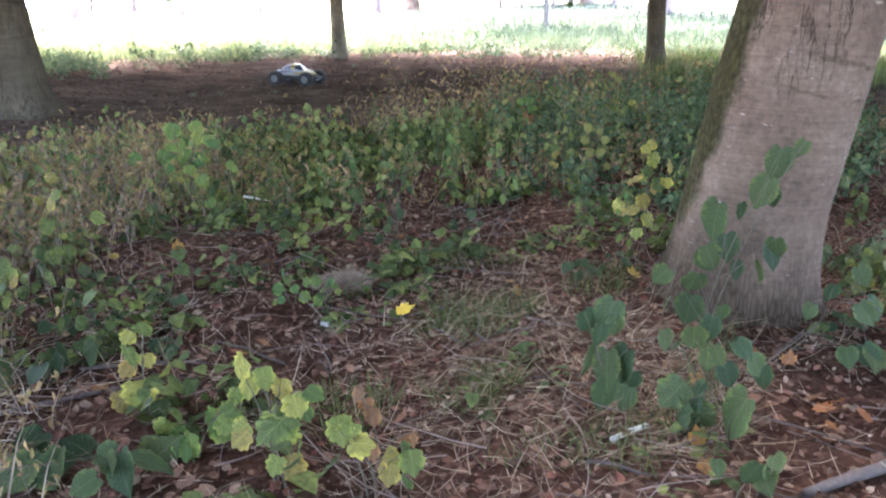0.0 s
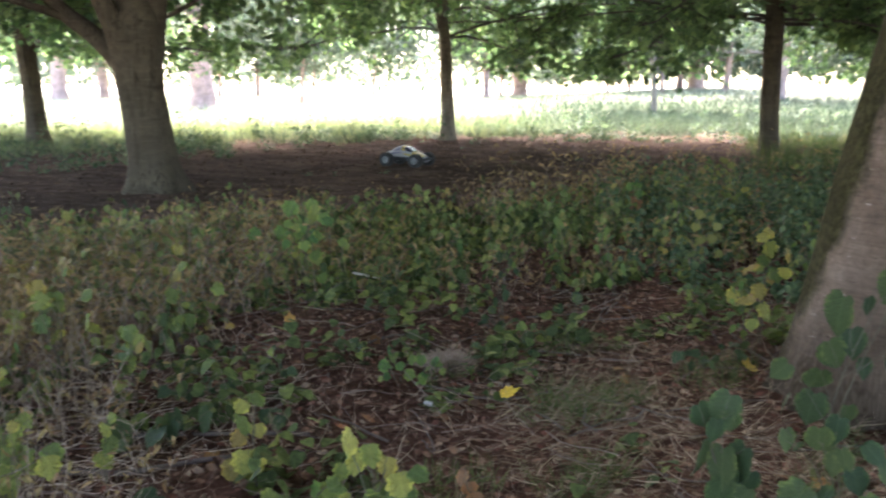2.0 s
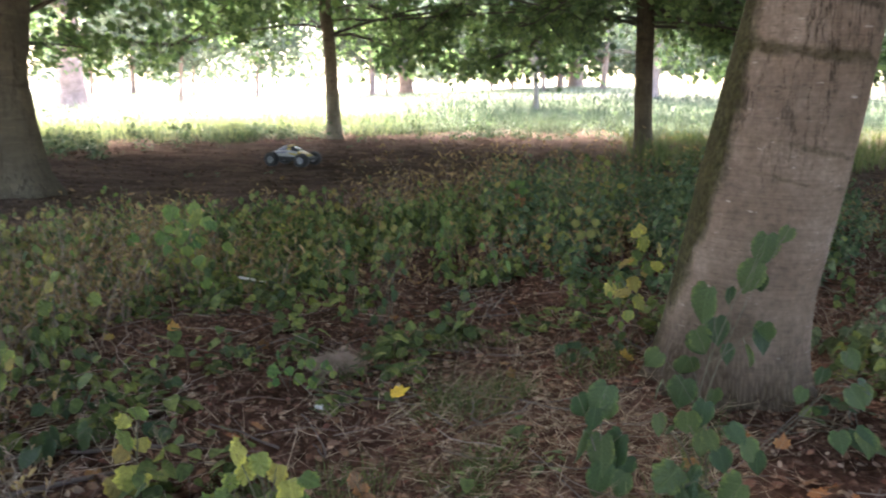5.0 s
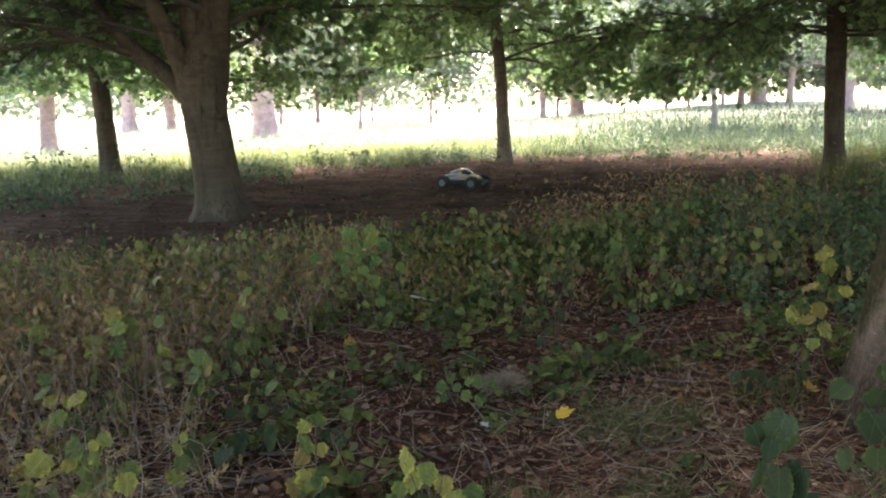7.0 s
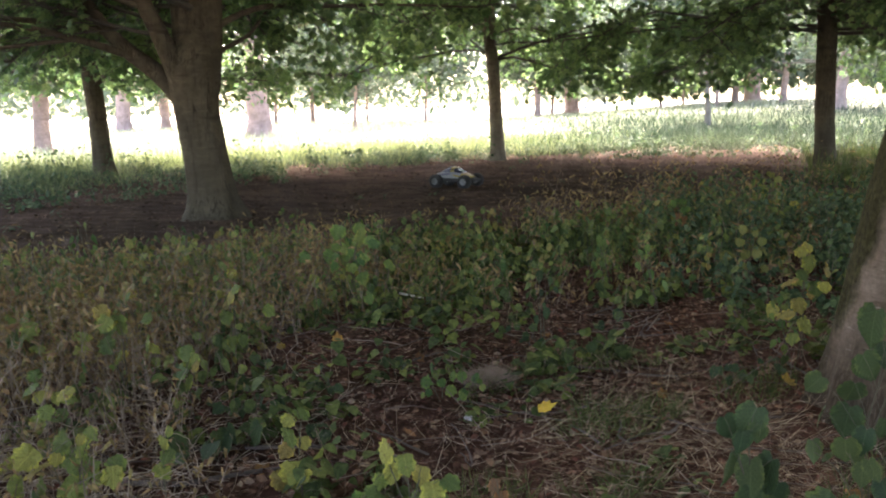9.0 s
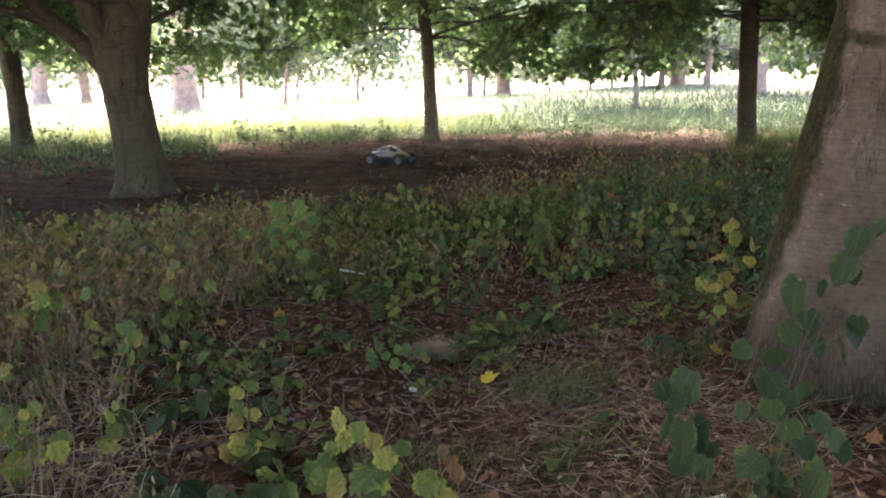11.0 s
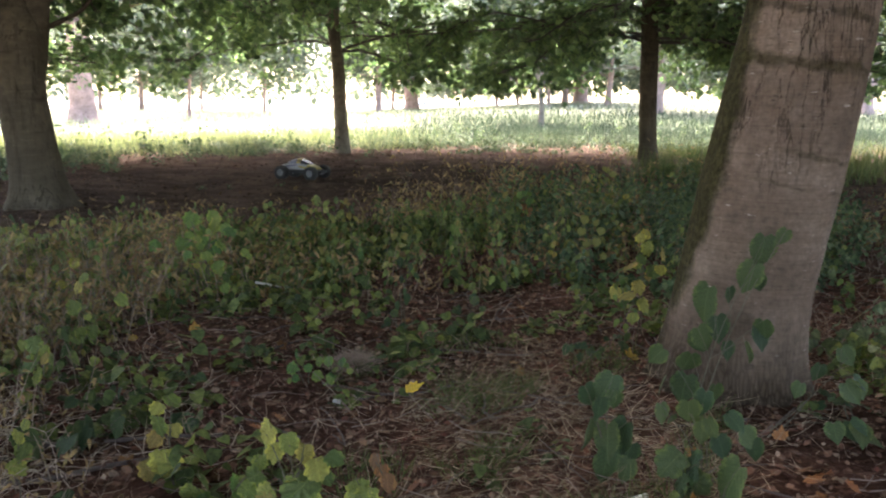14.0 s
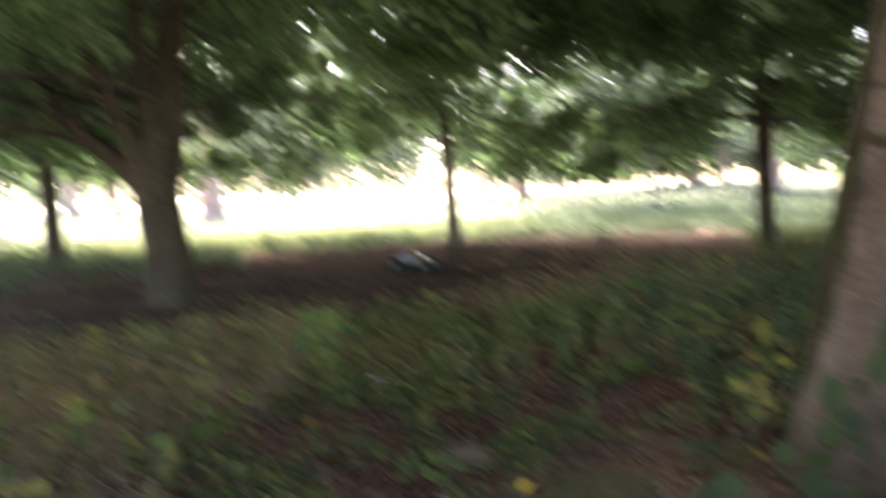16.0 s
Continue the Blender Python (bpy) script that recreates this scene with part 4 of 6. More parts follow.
def build_far_woods():
    gen = np.random.default_rng(200)
    n = 42000
    b, r = gen.uniform(-75, 55, n), gen.uniform(115, 165, n)
    x, y = from_polar(b, r)
    top = 18 + 5 * np.sin(b * 0.31) + 4 * np.sin(b * 0.83 + 1)
    z = ground_z(x, y) + 1.5 + gen.uniform(0, 1, n) ** 0.8 * top
    b2, r2 = gen.uniform(-9, 40, 16000), gen.uniform(92, 118, 16000)
    x2, y2 = from_polar(b2, r2)
    x, y = np.concatenate([x, x2]), np.concatenate([y, y2])
    z = np.concatenate([z, ground_z(x2, y2) + 2.0 + gen.uniform(0, 1, 16000) * (11 + 3 * np.sin(b2 * 0.7))])
    along = gen.normal(0, 1, (len(x), 3))
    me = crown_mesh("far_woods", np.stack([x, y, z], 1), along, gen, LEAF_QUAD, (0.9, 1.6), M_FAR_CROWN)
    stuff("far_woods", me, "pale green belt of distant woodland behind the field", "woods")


build_far_woods()


# ---- undergrowth, grass and litter ----
def plants(gen, x, y, height, per, leaf, template, material, name, label, category, lean=0.25, stem=True, wide=1.0, stem_r=0.003, hang=-0.2, rough=0.0):
    """Leafy herbs: a stem each, leaves in turn up the stem."""
    n = len(x)
    z0 = ground_z(x, y) - 0.01
    tilt = gen.normal(0, lean, (n, 2))
    t = np.tile(np.linspace(0.18, 1.0, per), (n, 1)) + gen.normal(0, 0.05, (n, per))
    az = gen.uniform(0, 6.28, (n, 1)) + np.arange(per) * 2.4 + gen.normal(0, 0.4, (n, per))
    reach = leaf[0] * 0.5
    px = x[:, None] + tilt[:, :1] * height[:, None] * t + np.sin(az) * reach
    py = y[:, None] + tilt[:, 1:] * height[:, None] * t + np.cos(az) * reach
    pz = z0[:, None] + height[:, None] * t
    pos = np.stack([px, py, pz], -1).reshape(-1, 3)
    along = np.stack([np.sin(az), np.cos(az), np.full_like(az, hang) + gen.normal(0, 0.3, az.shape)], -1).reshape(-1, 3)
    up = np.array([0, 0, 1.0]) + gen.normal(0, 0.3 + rough, (n * per, 3))
    along = along + gen.normal(0, rough, along.shape)
    chunks = [scatter(template, pos, along, up, gen.uniform(*leaf, n * per), wide)]
    stuff(name, arrays_mesh(name, *chunks[0], material), label, category)
    if stem:
        st = np.stack([x, y, z0], 1)
        d = np.stack([tilt[:, 0], tilt[:, 1], np.ones(n)], 1)
        face = gen.normal(0, 1, (n, 3)) * np.array([1, 1, 0])
        v, f = scatter(BLADE, st, d, face, height * 1.02, stem_r / 0.02 / np.maximum(height, 0.05))
        stuff(name + "_stalks", arrays_mesh(name + "_stalks", v, f, M_STALK), "thin brown stalks of the undergrowth", "stalks")


def zone_points(gen, n, b0, b1, near, far, inside=None):
    b = gen.uniform(b0, b1, n)
    lo, hi = (np.interp(b, *e) if isinstance(e, tuple) else np.full(n, float(e)) for e in (near, far))
    r = np.sqrt(gen.uniform(0, 1, n) * (hi ** 2 - lo ** 2) + lo ** 2)
    x, y = from_polar(b, r)
    if inside is not None:
        k = inside(x, y, b, r)
        x, y = x[k], y[k]
    return x, y


def patchy(gen_phase, scale, level):
    def ok(x, y, b, r):
        f = np.sin(x * scale + gen_phase) * np.sin(y * scale * 1.1 + gen_phase * 2) + 0.6 * np.sin(x * scale * 2.3 - y * scale * 1.7 + gen_phase)
        return f > level
    return ok


def clear_of_trunks(x, y):
    d = np.minimum(np.hypot(x - 1.27, y - 3.83) - 0.42, np.hypot(x + 6.0, y - 9.0) - 0.4)
    return d > 0


def blades(gen, x, y, height, width, bend, material, name, label, category, lean=0.3):
    n = len(x)
    d = np.stack([gen.normal(0, lean, n), gen.normal(0, lean, n), np.ones(n)], 1)
    face = np.stack([gen.normal(0, 1, n), gen.normal(0, 1, n), np.full(n, bend)], 1)
    pos = np.stack([x, y, ground_z(x, y) - 0.01], 1)
    v, f = scatter(BLADE, pos, d, face, height, width / 0.02 / height)
    return stuff(name, arrays_mesh(name, v, f, material), label, category)


def thinner(ok, share, gen):
    """Fewer green plants where the dry weeds stand."""
    def keep(x, y, b, r):
        return ok(x, y, b, r) & (gen.uniform(0, 1, len(b)) > share * smooth01(-26, -36, b))
    return keep


def bank(x, y):
    """How full the undergrowth stands: low and thin along its front and its back, full between."""
    b, r = polar(x, y)
    return smooth01(-0.6, 1.9, r - np.interp(b, *BAND_NEAR)) * (0.25 + 0.75 * smooth01(0.0, 1.6, np.interp(b, *BAND_FAR) - r))


def build_undergrowth():
    gen = np.random.default_rng(300)
    x, y = zone_points(gen, 4200, -60, 36, BAND_NEAR, BAND_FAR, lambda x, y, b, r: thinner(patchy(0.7, 1.3, 0.1), 0.45, gen)(x, y, b, r) & (gen.uniform(0, 1, len(b)) > 0.75 * smooth01(16, 20, b)))
    k = clear_of_trunks(x, y) & (gen.uniform(0, 1, len(x)) < 0.45 + 0.55 * bank(x, y))
    x, y = x[k], y[k]
    broad = gen.uniform(0, 1, len(x)) < 0.4
    for k, shape, size, name, label in ((broad, LEAF_HEART_LOW, (0.03, 0.066), "undergrowth", "dense dark green broad-leaved undergrowth on the woodland floor"), (~broad, LEAF_LONG, (0.045, 0.1), "pointed_undergrowth", "dense green undergrowth with long pointed hanging leaves")):
        plants(gen, x[k], y[k], gen.uniform(0.04, 0.24, k.sum()), 8, size, shape, M_LOW, name, label, "undergrowth", wide=1.2, stem=False, rough=0.35, hang=-0.9)
    def sprigs(n, b0, b1, near, far, size, tall, per, leaf, material, name, label, hang, ok=None, shape=LEAF_SIMPLE):
        """Upright sprigs in clumps, their leaves hanging."""
        cx, cy = zone_points(gen, n, b0, b1, near, far, ok)
        each = gen.integers(*size, len(cx))
        high = np.repeat(gen.uniform(*tall, len(cx)), each)
        x = np.repeat(cx, each) + gen.normal(0, 0.13, each.sum())
        y = np.repeat(cy, each) + gen.normal(0, 0.13, each.sum())
        full = bank(x, y)
        k = clear_of_trunks(x, y) & (gen.uniform(0, 1, len(x)) < 0.4 + 0.6 * full)
        high = high * (0.45 + 0.65 * full)
        plants(gen, x[k], y[k], high[k] * gen.uniform(0.55, 1.1, k.sum()), per, leaf, shape, material, name, label, "undergrowth", lean=0.2, wide=1.1, hang=hang, rough=0.35, stem_r=0.004)

    sprigs(430, -60, 8, BAND_NEAR, BAND_FAR, (3, 8), (0.16, 0.48), 9, (0.045, 0.095), M_UNDER, "tall_undergrowth", "taller green leafy shoots with hanging leaves in the undergrowth", -1.3, thinner(patchy(2.1, 1.1, -0.25), 0.4, gen), LEAF_LONG)
    sprigs(150, 0, 20, BAND_NEAR, BAND_FAR, (3, 8), (0.2, 0.5), 12, (0.04, 0.085), M_NETTLE, "shaded_undergrowth", "dark bluish-green leafy shoots in the shaded bank", -0.8)
    sprigs(80, -60, 14, BAND_NEAR, BAND_FAR, (2, 6), (0.25, 0.6), 9, (0.05, 0.1), M_YELLOW, "yellowing_sprigs", "yellow-green fading sprigs with hanging leaves in the undergrowth", -1.1)
    x, y = zone_points(gen, 430, -4, 34, 6.9, BAND_FAR, lambda x, y, b, r: gen.uniform(0, 1, len(b)) > smooth01(15, 18, b))
    plants(gen, x, y, gen.uniform(0.22, 0.62, len(x)), 22, (0.04, 0.09), LEAF_SIMPLE, M_NETTLE, "nettles", "dense bluish-green nettles in a thick bank", "nettles", wide=0.85, hang=-0.8, rough=0.35)
    x, y = zone_points(gen, 4400, -64, -18, BAND_NEAR, (BAND_FAR[0], [r - 1.0 for r in BAND_FAR[1]]), lambda x, y, b, r: patchy(1.1, 1.6, -0.15)(x, y, b, r) & (gen.uniform(0, 1, len(b)) > smooth01(-36, -20, b)))
    plants(gen, x, y, gen.uniform(0.2, 0.58, len(x)), 9, (0.02, 0.07), LEAF_THIN, M_DRYWEED, "wilting_weeds", "grey-brown wilting weeds with thin dry stalks", "weeds", hang=-0.5, rough=0.7, stem_r=0.006)
    x, y = zone_points(gen, 1000, -26, 32, BAND_NEAR, BAND_FAR, patchy(3.3, 1.4, 0.0))
    plants(gen, x, y, gen.uniform(0.15, 0.45, len(x)), 9, (0.04, 0.08), LEAF_THIN, M_DRYWEED, "withered_herbs", "brown withered herbs between the green leaves", "weeds", hang=-0.5, rough=0.7, stem_r=0.006)
    x, y = zone_points(gen, 420, -14, 14, 7.0, BAND_FAR, patchy(5.0, 1.5, 0.2))
    plants(gen, x, y, gen.uniform(0.4, 0.85, len(x)), 14, (0.03, 0.07), LEAF_THIN, M_DRYWEED, "seeding_weeds", "tall pinkish-brown weeds gone to seed", "weeds", hang=-0.3, rough=0.7, stem_r=0.005)
    # ragged front of the undergrowth
    x, y = zone_points(gen, 700, -34, 34, (BAND_NEAR[0], [r - 1.4 for r in BAND_NEAR[1]]), (BAND_NEAR[0], [r + 0.4 for r in BAND_NEAR[1]]), patchy(1.7, 2.6, 0.5))
    k = clear_of_trunks(x, y)
    x, y = x[k], y[k]
    plants(gen, x, y, gen.uniform(0.05, 0.22, len(x)), 8, (0.04, 0.085), LEAF_HEART_LOW, M_LOW, "front_undergrowth", "loose green leaves at the ragged front of the undergrowth", "undergrowth", hang=-0.3, rough=0.3)
    x, y = zone_points(gen, 620, 18, 40, 4.4, 10.5, patchy(0.6, 2.2, 0.1))
    k = clear_of_trunks(x, y)
    x, y = x[k], y[k]
    plants(gen, x, y, gen.uniform(0.05, 0.28, len(x)), 8, (0.035, 0.075), LEAF_HEART_LOW, M_BANK, "bank_leaves", "low grey-green leaves on the soil behind the leaning trunk", "ground leaves", hang=-0.5, rough=0.3)
    x, y = zone_points(gen, 1500, 18, 40, 4.2, 11.0, patchy(1.6, 1.6, -0.3))
    blades(gen, x, y, gen.uniform(0.08, 0.3, len(x)), gen.uniform(0.003, 0.007, len(x)), 0.6, M_STALK, "bank_straw", "pale dead grass stems on the soil behind the leaning trunk", "straw", 1.2)
    # low leaves close to the clearing
    x, y = zone_points(gen, 1100, -56, 40, 1.6, BAND_NEAR, lambda x, y, b, r: patchy(0.3, 2.6, 0.7)(x, y, b, r) & (gen.uniform(0, 1, len(b)) > 0.8 * smooth01(-31, -36, b)))
    k = clear_of_trunks(x, y)
    x, y = x[k], y[k]
    plants(gen, x, y, gen.uniform(0.03, 0.12, len(x)), 5, (0.03, 0.075), LEAF_HEART_LOW, M_LOW, "low_leaves", "scattered low dark green leaves over the leaf litter", "ground leaves", stem=False, hang=-0.1)
    x, y = zone_points(gen, 420, -58, -16, 1.9, BAND_NEAR, lambda x, y, b, r: patchy(1.9, 2.2, 0.35)(x, y, b, r) & (gen.uniform(0, 1, len(b)) > 0.85 * smooth01(-29, -34, b)))
    plants(gen, x, y, gen.uniform(0.06, 0.3, len(x)), 7, (0.035, 0.085), LEAF_HEART_LOW, M_LOW, "edge_undergrowth", "loose green weeds at the edge of the clearing", "undergrowth", hang=-0.4)
    x, y = zone_points(gen, 200, -64, -34, 1.9, BAND_NEAR, patchy(0.9, 1.5, -0.1))
    plants(gen, x, y, gen.uniform(0.15, 0.45, len(x)), 7, (0.02, 0.05), LEAF_THIN, M_DRYWEED, "dry_weeds", "dry grey weeds with bare tangled stalks", "weeds", hang=-0.5, rough=0.7, stem_r=0.006)
    x, y = zone_points(gen, 2000, -64, -22, (BAND_NEAR[0], [r - 0.4 for r in BAND_NEAR[1]]), (BAND_FAR[0], [r - 0.6 for r in BAND_FAR[1]]), lambda x, y, b, r: patchy(2.7, 1.2, -0.5)(x, y, b, r) & (gen.uniform(0, 1, len(b)) > smooth01(-38, -22, b)))
    blades(gen, x, y, gen.uniform(0.15, 0.58, len(x)), gen.uniform(0.003, 0.007, len(x)), 0.25, M_STALK, "dry_stalks", "bare pale brown stalks of dead weeds", "stalks", 0.22)


build_undergrowth()


def build_field():
    gen = np.random.default_rng(400)
    far10 = (FIELD[0], [r + 10 for r in FIELD[1]])
    start = (FIELD[0], [r - 1.0 for r in FIELD[1]])
    rim = (FIELD[0], [r + 4 for r in FIELD[1]])

    # Green blades carry the trees' half shade in colour; far ones pale for haze.
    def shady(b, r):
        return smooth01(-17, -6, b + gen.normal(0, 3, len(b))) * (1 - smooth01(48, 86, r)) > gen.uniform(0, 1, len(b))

    def ragged(b):
        """The field's outline is uneven: tongues of grass and bays of bare soil."""
        return 0.8 * np.sin(b * 0.55 + 1.0) + 0.6 * np.sin(b * 1.37) + 0.4 * np.sin(b * 3.1 + 2.0)

    edge = (FIELD[0], [r - 2.6 for r in FIELD[1]])
    x, y = zone_points(gen, 60000, -60, 36, edge, rim)
    b, r = polar(x, y)
    depth = r - np.interp(b, *FIELD) + 1.0 + ragged(b) + gen.normal(0, 0.5, len(b))
    clump = 0.5 + 0.5 * np.sin(x * 2.1 + 0.7 * np.sin(y * 1.7)) * np.sin(y * 1.9 + 0.5 * np.sin(x * 2.6))
    k = (depth > 0) & (gen.uniform(0, 1, len(b)) < 0.12 + 0.75 * smooth01(0, 2.2, depth) * (0.35 + 0.65 * clump))
    x, y, depth, clump = x[k], y[k], depth[k], clump[k]
    tall = (0.07 + 0.3 * smooth01(0.2, 3.0, depth)) * (0.55 + 0.7 * clump) * gen.uniform(0.5, 1.5, len(x))
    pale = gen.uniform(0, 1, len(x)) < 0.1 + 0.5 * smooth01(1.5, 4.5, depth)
    # Blades on the sunny side get the lighter copy; the green one holds shade.
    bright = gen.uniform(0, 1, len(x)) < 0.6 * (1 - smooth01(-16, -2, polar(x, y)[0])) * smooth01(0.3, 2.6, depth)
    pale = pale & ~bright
    for k, mat, name, label in ((bright, M_RIM, "sun_toned_rim_grass", "yellow-green rim grass with sunlight put into its colour"), (~pale & ~bright, M_MEADOW_SHADED, "field_rim_grass", "uneven green grass along the field edge, shade put into its colour"), (pale, M_MEADOW_DULL, "field_rim_straw", "ripening grass mixed into the field edge")):
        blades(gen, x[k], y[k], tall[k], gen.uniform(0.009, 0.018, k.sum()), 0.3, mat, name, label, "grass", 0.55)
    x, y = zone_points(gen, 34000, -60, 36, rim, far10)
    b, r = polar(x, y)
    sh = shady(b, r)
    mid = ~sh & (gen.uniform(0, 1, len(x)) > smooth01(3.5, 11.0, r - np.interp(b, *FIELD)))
    for k, mat, name, label in ((mid, M_RIM, "sun_toned_edge_grass", "yellow-green grass thinning out into the bright field"), (~sh & ~mid, M_MEADOW, "meadow_edge_grass", "tall pale grass of the bright field, glare put into its colour"), (sh, M_MEADOW_SHADED, "shade_toned_edge_grass", "tall green grass with half shade put into its colour")):
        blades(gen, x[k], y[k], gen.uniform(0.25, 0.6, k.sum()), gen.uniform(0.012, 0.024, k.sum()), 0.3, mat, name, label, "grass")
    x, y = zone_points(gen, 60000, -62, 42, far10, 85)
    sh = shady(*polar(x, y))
    for k, mat, name, label in ((~sh, M_MEADOW, "meadow_grass", "bright tall grass of the open field"), (sh, M_MEADOW_SHADED, "shaded_green_meadow_grass", "greener tall grass of the rising field, shade put into its colour")):
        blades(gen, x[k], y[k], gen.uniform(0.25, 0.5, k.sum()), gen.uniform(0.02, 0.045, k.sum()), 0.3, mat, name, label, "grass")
    for n, reach, tall, label in ((1300, 2.5, (0.12, 0.4), "low leafy green weeds along the edge of the field"), (520, 7.0, (0.35, 0.85), "tall leafy green weeds standing in the field edge")):
        x, y = zone_points(gen, n, -58, 34, edge, (FIELD[0], [r + reach for r in FIELD[1]]), patchy(2.0 + n, 0.8, 0.0))
        plants(gen, x, y, gen.uniform(*tall, len(x)), 13, (0.06, 0.12), LEAF_SIMPLE, M_FIELD_WEED, "field_edge_weeds", label, "weeds", hang=-0.4, rough=0.3)
    x, y = zone_points(gen, 11000, 3, 34, (BAND_FAR[0], [r + 3 for r in BAND_FAR[1]]), FIELD, lambda x, y, b, r: (b > 6.5 + gen.normal(0, 1.3, len(b))) & patchy(0.8, 0.9, -0.5)(x, y, b, r))
    blades(gen, x, y, gen.uniform(0.15, 0.5, len(x)), gen.uniform(0.01, 0.02, len(x)), 0.3, M_GRASS, "shade_grass", "shaded thin grass under the tree", "grass")
    x, y = zone_points(gen, 260, -60, 34, BAND_FAR, FIELD, patchy(3.0, 0.9, 0.6))
    plants(gen, x, y, gen.uniform(0.04, 0.14, len(x)), 8, (0.05, 0.09), LEAF_SIMPLE, M_FIELD_WEED, "sparse_weeds", "sparse low weeds on the bare trodden strip", "weeds", stem=False)


build_field()


def build_litter():
    gen = np.random.default_rng(500)

    def flat_leaves(n, near, far, size, template, material, name, label, b0=-58, b1=42, tilt=0.45):
        x, y = zone_points(gen, n, b0, b1, near, far)
        k = clear_of_trunks(x, y)
        x, y = x[k], y[k]
        a = gen.uniform(0, 6.28, len(x))
        pos = np.stack([x, y, ground_z(x, y) + gen.uniform(0.004, 0.03, len(x))], 1)
        along = np.stack([np.sin(a), np.cos(a), gen.normal(0.05, tilt * 0.7, len(x))], 1)
        up = np.array([0, 0, 1.0]) + gen.normal(0, tilt, (len(x), 3))
        v, f = scatter(template, pos, along, up, gen.uniform(*size, len(x)))
        stuff(name, arrays_mesh(name, v, f, material), label, "leaf litter")

    flat_leaves(19000, 1.4, 7.0, (0.018, 0.055), LEAF_SIMPLE, M_LITTER, "leaf_litter", "dry brown and reddish dead leaves covering the soil")
    flat_leaves(34000, 7.0, 27.0, (0.035, 0.09), LEAF_SIMPLE, M_STRIP, "strip_litter", "brown dead leaves over the bare trodden strip", tilt=0.3)
    flat_leaves(9000, 0.3, 7.0, (0.02, 0.05), LEAF_QUAD, M_LITTER, "trodden_litter", "trodden brown dead leaves beyond the clearing edge", 60, 300)
    flat_leaves(2300, 1.5, 5.8, (0.012, 0.034), LEAF_SIMPLE, M_PALE_BITS, "pale_leaf_bits", "small pale pinkish scraps of dead leaf on the litter", tilt=0.7)
    flat_leaves(60, 1.6, 6.0, (0.05, 0.085), LEAF_MAPLE, M_ORANGE, "orange_leaves", "scattered orange fallen maple leaves")
    # straw: long thin dry stems lying over one another
    x, y = (np.concatenate(p) for p in zip(zone_points(gen, 5600, -52, 40, 1.5, 5.6), zone_points(gen, 1000, -16, 14, 2.0, 3.6)))
    n = len(x)
    a = gen.uniform(0, 6.28, n)
    length = gen.uniform(0.04, 0.24, n) * gen.uniform(0.5, 1.0, n)
    pos = np.stack([x, y, ground_z(x, y) + gen.uniform(0.01, 0.05, n)], 1)
    along = np.stack([np.sin(a), np.cos(a), gen.normal(0, 0.12, n)], 1)
    up = np.array([0, 0, 1.0]) + gen.normal(0, 0.6, (n, 3))
    v, f = scatter(BLADE, pos, along, up, length, gen.uniform(0.0012, 0.0034, n) / 0.02 / length)
    stuff("dry_straw", arrays_mesh("dry_straw", v, f, M_STRAW), "pale dry straw stems lying on the ground", "straw")
    x, y = zone_points(gen, 2300, -11, 16, 2.4, 4.3, lambda x, y, b, r: gen.uniform(0, 1, len(b)) < 0.25 + 0.75 * smooth01(-0.5, 0.7, np.sin(x * 2.3 + 1.0) + np.sin(y * 2.9 - 0.4)))
    n = len(x)
    a = gen.normal(1.3, 0.8, n)
    length = gen.uniform(0.05, 0.2, n)
    pos = np.stack([x, y, ground_z(x, y) + gen.uniform(0.008, 0.045, n)], 1)
    along = np.stack([np.sin(a), np.cos(a), gen.normal(0.03, 0.16, n)], 1)
    v, f = scatter(BLADE, pos, along, np.array([0, 0, 1.0]) + gen.normal(0, 0.6, (n, 3)), length, gen.uniform(0.0012, 0.0032, n) / 0.02 / length)
    stuff("golden_straw", arrays_mesh("golden_straw", v, f, M_STRAW_GOLD), "fine golden-brown trampled dead grass on the clearing floor", "straw")
    # small sticks
    rods = []
    for i in range(380):
        b, r = gen.uniform(-52, 42), gen.uniform(1.6, 7.0)
        px, py = from_polar(b, r)
        an, ln = gen.choice([1.2, 1.9, 4.5]) + gen.normal(0, 0.5), gen.uniform(0.1, 0.6)
        pts = curve_points((px, py, float(ground_z(px, py)) + gen.uniform(0.008, 0.035)), (np.sin(an), np.cos(an), gen.normal(0, 0.05)), ln, 5, 0, 0.14, gen)
        pts[:, 2] = np.maximum(pts[:, 2], ground_z(pts[:, 0], pts[:, 1]) + 0.004)
        rad = gen.uniform(0.0015, 0.004)
        rods.append(tube(pts, np.linspace(rad, rad * 0.5, 5), 4))
    stuff("fallen_twigs", arrays_mesh("fallen_twigs", *join(rods), M_STICK), "thin brown and grey twigs lying about the clearing", "twigs")
    # green grass tufts in the clearing
    x, y = zone_points(gen, 6500, -16, 14, 2.3, 4.4, patchy(1.3, 2.4, 0.45))
    blades(gen, x, y, gen.uniform(0.05, 0.15, len(x)), gen.uniform(0.003, 0.006, len(x)), 0.6, M_GRASS, "clearing_grass", "thin green grass in tufts on the clearing floor", "grass", 0.6)
    x, y = zone_points(gen, 2600, -50, 40, 1.6, 5.5, patchy(0.2, 1.7, 0.0))
    blades(gen, x, y, gen.uniform(0.06, 0.22, len(x)), gen.uniform(0.002, 0.004, len(x)), 0.6, M_STRAW, "standing_straw", "thin dry grass stems standing and leaning", "straw", 0.8)


build_litter()


